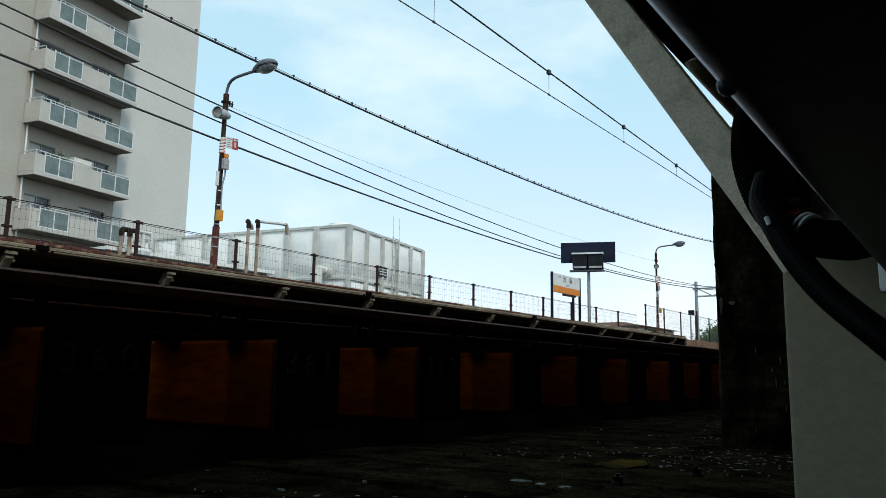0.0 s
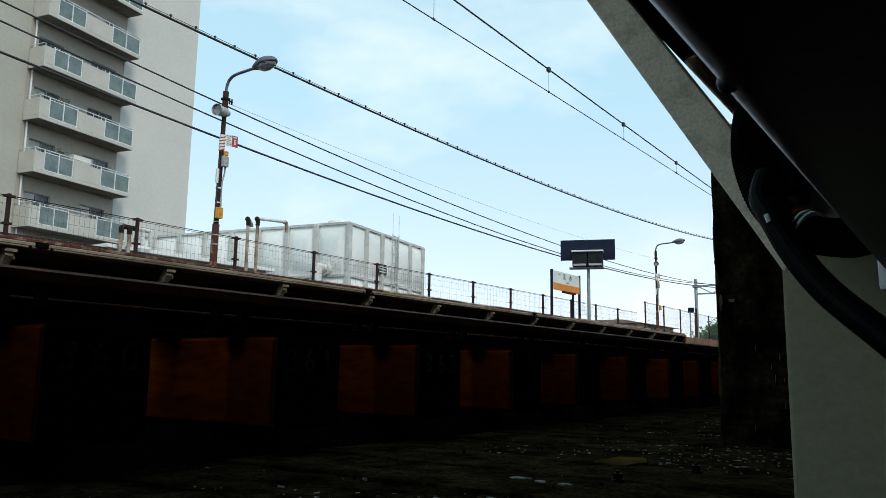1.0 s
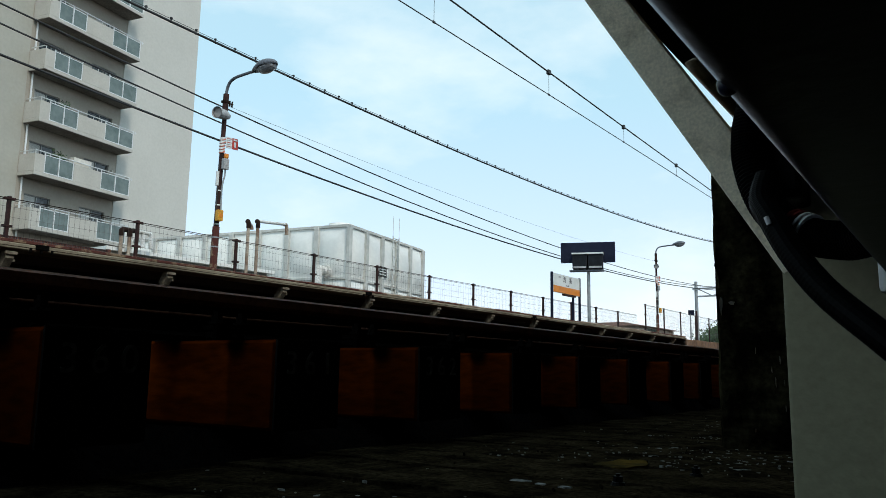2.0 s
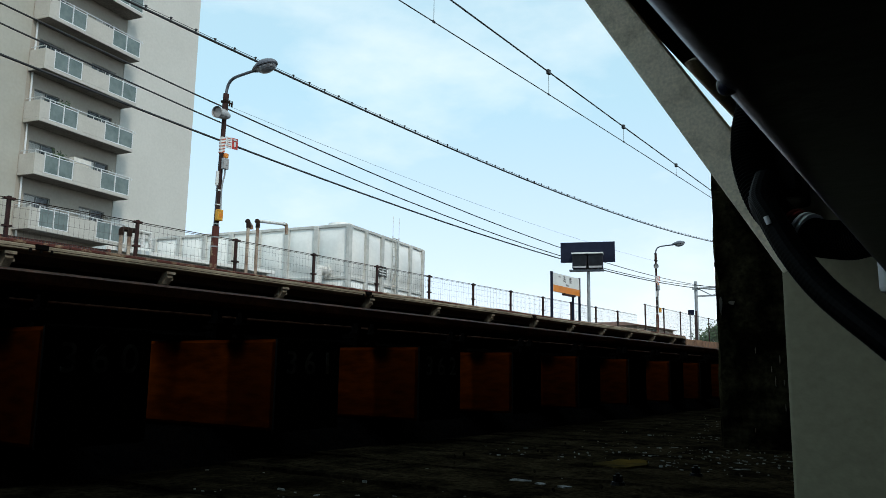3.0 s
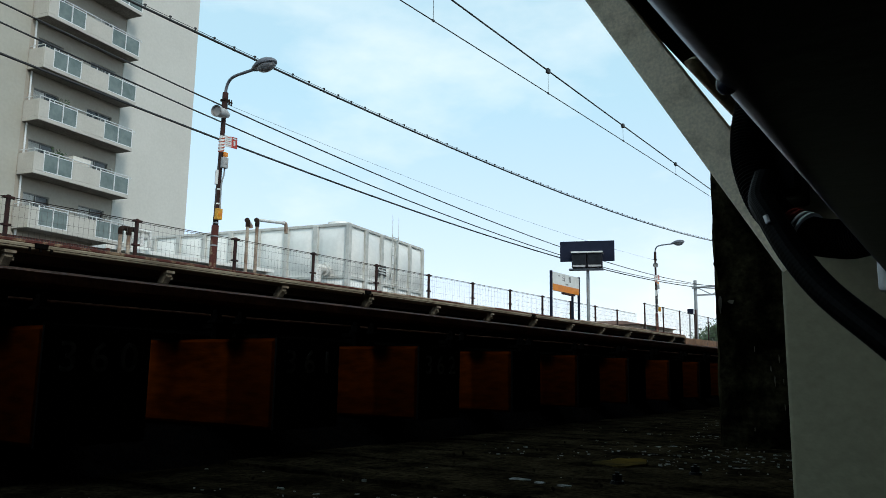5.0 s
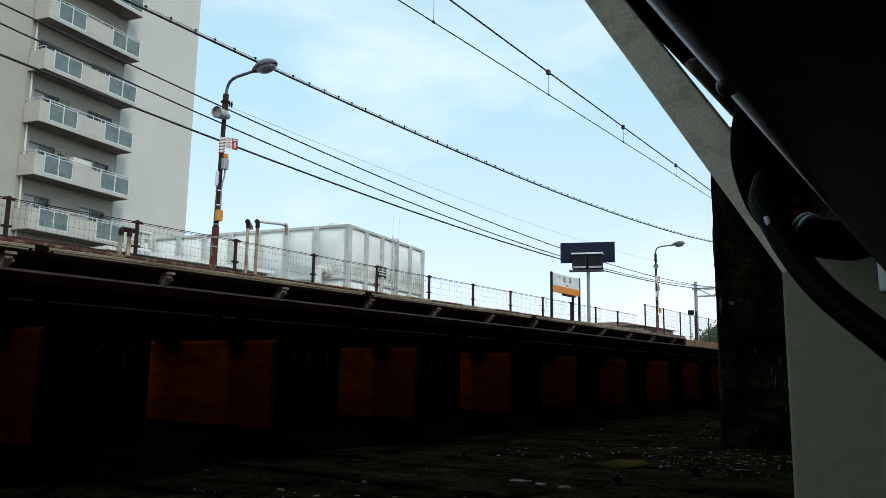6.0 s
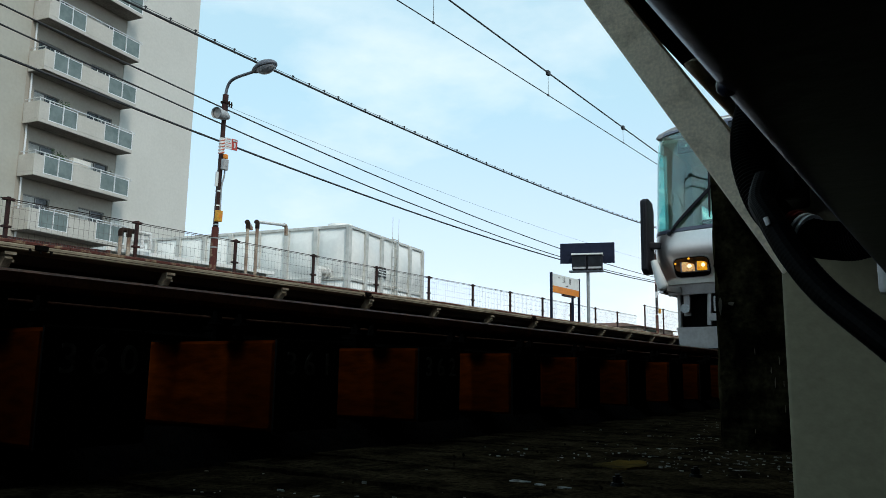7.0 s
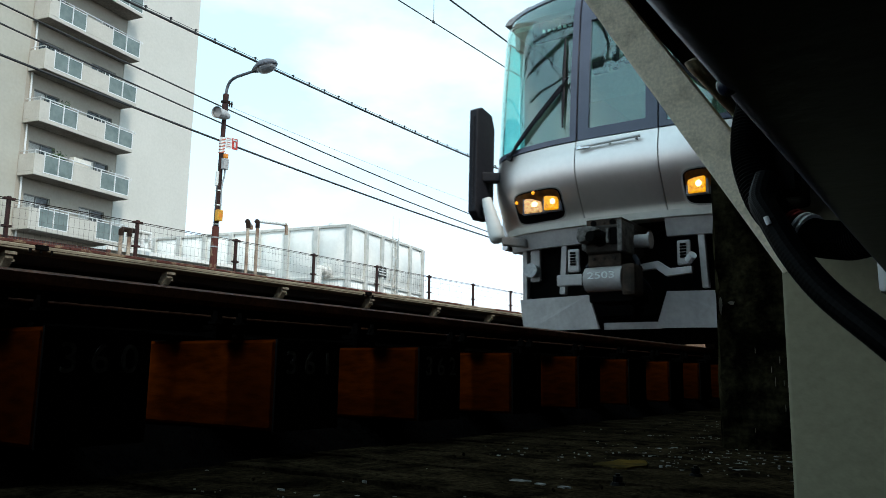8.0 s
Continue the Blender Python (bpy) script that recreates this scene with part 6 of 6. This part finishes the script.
        bevel(bm, 0.022, 3)
        mir = part("corner_guard", bm, M["rubber"], t, "tall black rubber guard beside the cab", smooth=True)
        part("rib", block(s * 1.495 - 0.006, s * 1.495 + 0.006, 0.022, 0.06, 1.40, 2.32, w=0.004, seg=1), M["rubber"], mir)
        bm = bmesh.new()
        prism(bm, [(s * 1.20, 0.50), (s * 1.20, 0.36), (s * 1.47, 0.14), (s * 1.47, 0.30)], 2, 1.66, 1.755)
        bevel(bm, 0.014, 2)
        part("guard_arm", bm, M["rubber"], mir)
        part("guard_stay", piped(spline([(s * 1.39, 0.12, 1.46), (s * 1.345, 0.12, 1.313), (s * 1.28, 0.11, 1.126), (s * 1.235, 0.10, 1.013)], 5), [0.048 + 0.003 * q for q in range(11)] + [0.077, 0.079, 0.077, 0.066, 0.04], 12), M["signwhite"], mir, "pale painted metal stay", smooth=True)
        bm = bmesh.new()
        prism(bm, [(s * 1.06, 0.42), (s * 1.06, 0.30), (s * 1.19, 0.08), (s * 1.23, 0.17)], 2, 0.98, 1.065)
        bevel(bm, 0.012, 2)
        part("stay_foot", bm, M["skirt"], mir)
    # skirt, coupler and gear below
    for s in (-1, 1):
        bm = bmesh.new()
        pts = [(s * 0.26, 0.16), (s * 1.06, 0.16), (s * 1.12, 0.21), (s * 1.16, 0.47), (s * 0.36, 0.47)]
        vs = []
        for lay, dy in ((0, 0.0), (1, 0.03)):
            vs.append([bm.verts.new((x, 0.20 + 0.22 * (abs(x) / 1.24) ** 2 + dy, z)) for x, z in pts])
        bm.faces.new(vs[0])
        bm.faces.new(vs[1][::-1])
        for i in range(5):
            bm.faces.new((vs[0][i], vs[0][(i + 1) % 5], vs[1][(i + 1) % 5], vs[1][i]))
        bmesh.ops.recalc_face_normals(bm, faces=bm.faces)
        part("skirt_plate", bm, M["skirt"], t, "dusty grey skirt plate")
        part("skirt_stay", block(s * 0.66, s * 0.715, 0.30, 0.36, 0.46, 0.98, w=0.006, m=pose(0, 0, 0, 0, s * -3, 0)), M["skirt"], t)
        part("skirt_side", block(s * 1.20, s * 1.26, 1.3, 2.9, 0.22, 0.97, w=0.01), M["skirt"], t)
        part("connector_plate", block(s * 0.51 - 0.058, s * 0.51 + 0.058, 0.22, 0.26, 0.685, 0.905, w=0.02), M["skirt"], t)
        bm = bmesh.new()
        for q in range(5):
            rod(bm, (s * 0.51 - 0.026, 0.216, 0.76 + q * 0.026), (s * 0.51 + 0.026, 0.216, 0.76 + q * 0.026), 0.0105, None, 6)
        part("vent_slots", bm, M["underblack"], t)
    for s in (-1, 1):
        part("skirt_post", block(s * 1.125 - 0.025, s * 1.125 + 0.025, 0.42, 0.50, 0.44, 0.98, w=0.01), M["skirt"], t)
        # black sheets paint the deep shade behind the gear
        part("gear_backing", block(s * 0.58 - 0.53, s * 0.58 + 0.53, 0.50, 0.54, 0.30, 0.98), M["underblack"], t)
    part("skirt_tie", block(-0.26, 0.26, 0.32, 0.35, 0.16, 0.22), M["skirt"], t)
    # another black sheet for the shade behind the skirt
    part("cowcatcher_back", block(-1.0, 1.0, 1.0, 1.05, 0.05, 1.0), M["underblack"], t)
    c = part("coupler", block(-0.17, 0.18, -0.28, 0.20, 0.76, 1.0, w=0.035, seg=3), M["castiron"], t, "greasy cast-iron coupler head")
    part("coupler_top", block(-0.17, 0.15, -0.24, 0.5, 0.985, 1.06, w=0.012), M["rustcast"], c, "rust-brown top plate with two holes")
    for q in (-0.10, 0.07):
        part("bolt_hole", pole((q, -0.248, 1.025), (q, -0.20, 1.025), 0.026, None, 12), M["underblack"], c)
    part("bolt_head", pole((-0.015, -0.25, 1.03), (-0.015, -0.235, 1.03), 0.016, None, 6), M["rustcast"], c)
    # worn hook at one side, a dark pocket and a pale flange at the other
    bm = bmesh.new()
    prism(bm, [(-0.17, 0.84), (-0.19, 0.88), (-0.18, 0.965), (-0.12, 0.985), (-0.02, 0.965), (0.0, 0.94), (-0.07, 0.915), (-0.10, 0.86)], 1, -0.40, -0.27)
    bevel(bm, 0.012, 2)
    part("coupler_hook", bm, M["worncast"], c, "worn grey coupler hook")
    part("coupler_cone", pole((-0.03, -0.27, 0.885), (-0.06, -0.42, 0.885), 0.07, 0.045, 16), M["underblack"], c, smooth=True)
    part("pocket_plate", block(0.035, 0.06, -0.31, -0.27, 0.84, 0.96, w=0.005), M["worncast"], c)
    part("coupler_socket", block(0.06, 0.135, -0.295, -0.275, 0.83, 0.97, w=0.006), M["underblack"], c)
    part("side_flange", block(0.14, 0.185, -0.33, -0.05, 0.76, 1.02, w=0.01), M["worncast"], c, "worn grey side flange")
    part("side_flange", block(-0.215, -0.17, -0.24, -0.05, 0.80, 0.87, w=0.01), M["worncast"], c)
    for q in range(3):
        part("bolt_head", pole((-0.10 + q * 0.09, -0.245, 0.72), (-0.10 + q * 0.09, -0.262, 0.72), 0.014, None, 6), M["castiron"], c)
    part("air_hose", piped(spline([(0.20, -0.1, 0.74), (0.25, -0.16, 0.68), (0.24, -0.12, 0.58), (0.28, 0.0, 0.48), (0.26, 0.1, 0.40)], 6), 0.022, 8), M["rubber"], c, "black air hose", smooth=True)
    part("air_hose", piped(spline([(-0.20, 0.0, 0.76), (-0.26, -0.06, 0.66), (-0.27, -0.04, 0.60)], 6), 0.018, 8), M["rubber"], c, smooth=True)
    part("drum_flange", pole((0.30, -0.02, 0.88), (0.318, -0.02, 0.88), 0.072, None, 18), M["skirt"], c, smooth=True)
    part("side_drum", pole((0.18, -0.02, 0.88), (0.32, -0.02, 0.88), 0.058, None, 18), M["skirt"], c, smooth=True)
    part("lower_block", block(-0.16, 0.14, -0.24, 0.1, 0.65, 0.78, w=0.02), M["rustcast"], c)
    e = part("electric_coupler", pole((-0.18, -0.20, 0.55), (0.15, -0.20, 0.55), 0.105, None, 24), M["skirt"], t, "grey cylindrical connector cover with number", smooth=True)
    part("end_cap", block(0.15, 0.27, -0.29, -0.08, 0.40, 0.66, w=0.03), M["rustcast"], e, "rust-brown end cap")
    part("hinge", block(-0.215, -0.18, -0.25, -0.12, 0.45, 0.66, w=0.008), M["underblack"], e)
    part("tray", block(-0.18, 0.22, -0.18, 0.2, 0.36, 0.44, w=0.015), M["underblack"], e)
    lettering("2503", 0.08, M["signwhite"], e, Matrix(((1.55, 0, 0, -0.015), (0, 0, -1, -0.307), (0, 1, 0, 0.57), (0, 0, 0, 1))))
    part("brake_pipe", block(-0.58, -0.18, 0.02, 0.08, 0.54, 0.64, w=0.01), M["skirt"], t)
    bm = bmesh.new()
    prism(bm, [(0.18, 0.63), (0.33, 0.645), (0.42, 0.575), (0.63, 0.59), (0.635, 0.65), (0.45, 0.64), (0.35, 0.71), (0.18, 0.69)], 1, 0.03, 0.08)
    bevel(bm, 0.008, 2)
    part("coupler_lever", bm, M["skirt"], t, "cranked grey coupler lever")
    part("horn", pole((-1.0, 0.40, 0.745), (-1.0, 0.30, 0.745), 0.06, 0.07, 16), M["greybox"], t, "round grey horn", smooth=True)
    part("horn_bracket", block(-1.05, -0.95, 0.40, 0.44, 0.64, 0.98, w=0.01), M["skirt"], t)
    part("hose_end", pole((0.57, 0.16, 0.715), (0.62, 0.12, 0.755), 0.036, None, 10), M["white"], t)
    # cab interior and car body
    L = 19.6
    part("floor", block(-HALF + 0.03, HALF - 0.03, 0.62, L, 1.02, 1.14), M["underblack"], t)
    part("cab_floor", block(-1.0, 1.0, 0.58, 0.62, 1.05, 1.14), M["underblack"], t)
    for a, b, z0, z1 in ((-1.43, 1.43, 1.14, 1.95), (-1.43, 1.43, 3.1, 3.49), (-1.43, -1.27, 1.95, 3.1), (-0.5, -0.3, 1.95, 3.1), (0.3, 0.5, 1.95, 3.1), (1.27, 1.43, 1.95, 3.1)):
        part("cab_bulkhead", block(a, b, 2.3, 2.35, z0, z1), M["cabwall"], t)
    part("saloon_ceiling", block(-1.4, 1.4, 0.7, 19.4, 3.42, 3.47), M["cabwall"], t)
    # made-up glowing strips that lighten what shows through the windscreen
    for x in (-0.5, 0.5):
        part("saloon_lamp", block(x - 0.08, x + 0.08, 2.6, 19.0, 3.395, 3.418), M["saloonlamp"], t, "added glowing strip under the saloon ceiling")
    part("cab_lamp", block(-0.2, 0.2, 1.2, 1.9, 3.395, 3.418), M["saloonlamp"], t, "added glowing strip under the cab ceiling")
    part("saloon_floor", block(-1.4, 1.4, 2.36, 19.4, 1.141, 1.16), M["cabwall"], t)
    part("control_desk", block(-1.3, -0.35, 0.75, 1.2, 1.14, 1.92, w=0.05), M["underblack"], t)
    part("driver_seat_back", block(-1.0, -0.6, 1.7, 1.82, 1.5, 2.3, w=0.05), M["framegrey"], t)
    part("cab_screen", block(-0.85, -0.5, 0.8, 0.86, 1.93, 2.15, w=0.02), M["underblack"], t)
    # solid black shape that stands for the bracket's reflection in the door window
    bm = bmesh.new()
    rod(bm, (-0.26, 0.22, 2.60), (0.06, 0.22, 2.64), 0.022, None, 10)
    box(bm, -0.27, -0.13, 0.19, 0.25, 2.55, 2.66)
    box(bm, 0.03, 0.13, 0.19, 0.25, 2.60, 2.70)
    box(bm, -0.08, -0.03, 0.19, 0.25, 2.56, 2.72)
    tube(bm, [(-0.2, 0.22, 2.62), (-0.12, 0.24, 2.85), (-0.18, 0.25, 3.05)], 0.02, 8)
    tube(bm, [(-0.06, 0.22, 2.64), (-0.02, 0.24, 2.85), (0.02, 0.25, 3.02)], 0.024, 8)
    tube(bm, [(-0.14, 0.22, 2.75), (-0.02, 0.24, 2.98)], 0.014, 8)
    part("cab_fitting", bm, M["rubber"], t, "black shape behind the door window in place of a reflected bracket")
    for s in (-1, 1):
        a, b = sorted((s * HALF, s * (HALF - 0.06)))
        part("side_wall", block(a, b, 0.58, L, 1.02, 1.95), M["steel"], t)
        part("side_wall", block(a, b, 1.45, L, 2.85, 3.55), M["steel"], t)
        part("side_wall", block(a, b, 0.86, 1.45, 3.3, 3.55), M["steel"], t)
        bm = bmesh.new()
        prism(bm, [(nose(E, z) + 0.008, z) for z in (1.95, 2.4, 2.8, 3.3)] + [(0.96, 3.3), (0.96, 1.95)], 0, a + 0.025, b - 0.025)
        part("cab_side_window", bm, M["sideglass"], t, "teal cab side window")
        part("side_wall", block(a, b, 0.96, 1.45, 1.95, 3.3), M["steel"], t)
        part("side_wall", block(a, b, 1.45, 2.75, 1.95, 2.85), M["steel"], t)
        y = 2.75
        for k in range(3):
            for w2, w3 in ((1.3, "door"), (1.75, "win"), (1.75, "win")):
                pane = part("side_window", block(a + 0.02, b - 0.02, y + 0.1, y + w2, 1.95, 2.85), M["windscreen"], t)
                part("side_wall", block(a, b, y, y + 0.1, 1.95, 2.85), M["steel"], t)
                if w3 == "door":
                    dl = part("door_leaf", block(s * HALF - 0.012, s * HALF + 0.012, y + 0.1, y + w2, 1.12, 1.93), M["steel"], t)
                y += w2 + 0.15
                part("side_wall", block(a, b, y - 0.15, y, 1.95, 2.85), M["steel"], t)
        part("side_wall", block(a, b, y, L, 1.95, 2.85), M["steel"], t)
        part("waist_stripe", block(s * HALF - 0.002, s * HALF + 0.004, 1.45, L, 1.66, 1.80), M["orange"], t)
        part("underfloor_box", block(s * 0.7 - 0.5, s * 0.7 + 0.5, 6.5, 8.6, 0.32, 1.02, w=0.03), M["underblack"], t)
        part("underfloor_box", block(s * 0.7 - 0.5, s * 0.7 + 0.5, 10.2, 12.6, 0.32, 1.02, w=0.03), M["underblack"], t)
    bm = bmesh.new()
    prof = [(-HALF, 3.5), (-HALF + 0.05, 3.56), (-1.2, 3.64), (-0.6, 3.69), (0, 3.70), (0.6, 3.69), (1.2, 3.64), (HALF - 0.05, 3.56), (HALF, 3.5), (1.2, 3.49), (-1.2, 3.49)]
    prism(bm, prof, 1, 0.62, L)
    part("roof", bm, M["roofgrey"], t, "grey ribbed roof")
    part("roof_unit", block(-0.9, 0.9, 6.0, 9.0, 3.68, 3.98, w=0.08), M["roofgrey"], t)
    part("roof_unit", block(-0.9, 0.9, 13.0, 16.0, 3.68, 3.98, w=0.08), M["roofgrey"], t)
    part("rear_wall", block(-HALF, HALF, L - 0.06, L, 1.02, 3.5), M["steel"], t)
    wheels = []
    for y in (3.0, 5.1, 15.0, 17.1):
        bo = part("axle_box", block(-1.0, 1.0, y - 0.25, y + 0.25, 0.36, 0.62, w=0.03), M["underblack"], t)
        bm = bmesh.new()
        rod(bm, (-0.75, 0, 0), (0.75, 0, 0), 0.08, None, 14)
        for s in (-1, 1):
            rod(bm, (s * 0.50, 0, 0), (s * 0.63, 0, 0), 0.43, None, 28)
            rod(bm, (s * 0.495, 0, 0), (s * 0.52, 0, 0), 0.455, None, 28)
            box(bm, s * 0.632 - 0.005, s * 0.632 + 0.005, -0.3, 0.3, -0.04, 0.04)
        wh = part("wheelset", bm, M["iron"], t, "steel wheels on an axle", m=pose(0, y, 0.43))
        wheels.append((wh, y))
    for y in (4.05, 16.05):
        part("bogie_frame", block(-0.95, 0.95, y - 1.3, y + 1.3, 0.62, 0.80, w=0.03), M["underblack"], t)
    return t, wheels


def motions():
    # distance of the train's foremost point down the track, at a nearly even pace
    rows = ((0.0, 44.7), (1.0, 39.85), (2.0, 35.02), (3.0, 30.2), (4.0, 25.38), (5.0, 20.58), (6.0, 15.8), (6.5, 13.41), (7.0, 11.03), (7.5, 8.63), (8.0, 6.22))
    walk(TRAIN, [(s, pose(NEAR, y, RAIL)) for s, y in rows])
    for wh, y in WHEELS:
        r = []
        last = rows[0]
        n = 160
        for i in range(n + 1):
            s = 8.0 * i / n
            for (ta, ya), (tb, yb) in zip(rows, rows[1:]):
                if ta <= s <= tb:
                    d = ya + (yb - ya) * (s - ta) / (tb - ta)
                    break
            r.append((s, pose(0, y, 0.43) @ Matrix.Rotation((44.7 - d) / 0.43, 4, "X")))
        walk(wh, r)


make_ground()
make_rails()
make_far_platform()
make_near_platform()
make_flats()
make_tank()
make_pipes()
make_slat_screen()
make_distance()
make_fence()
make_lamp_post(8.3, "brown lamp post with loudspeaker, plates and alarm boxes", True)
make_lamp_post(30.3, "brown lamp post near the far platform end", False)
make_name_sign()
make_monitor_stand()
make_lines()
make_far_bracket()
make_hoses()
TRAIN, WHEELS = make_train()
make_sleepers()
make_near_ground()
motions()
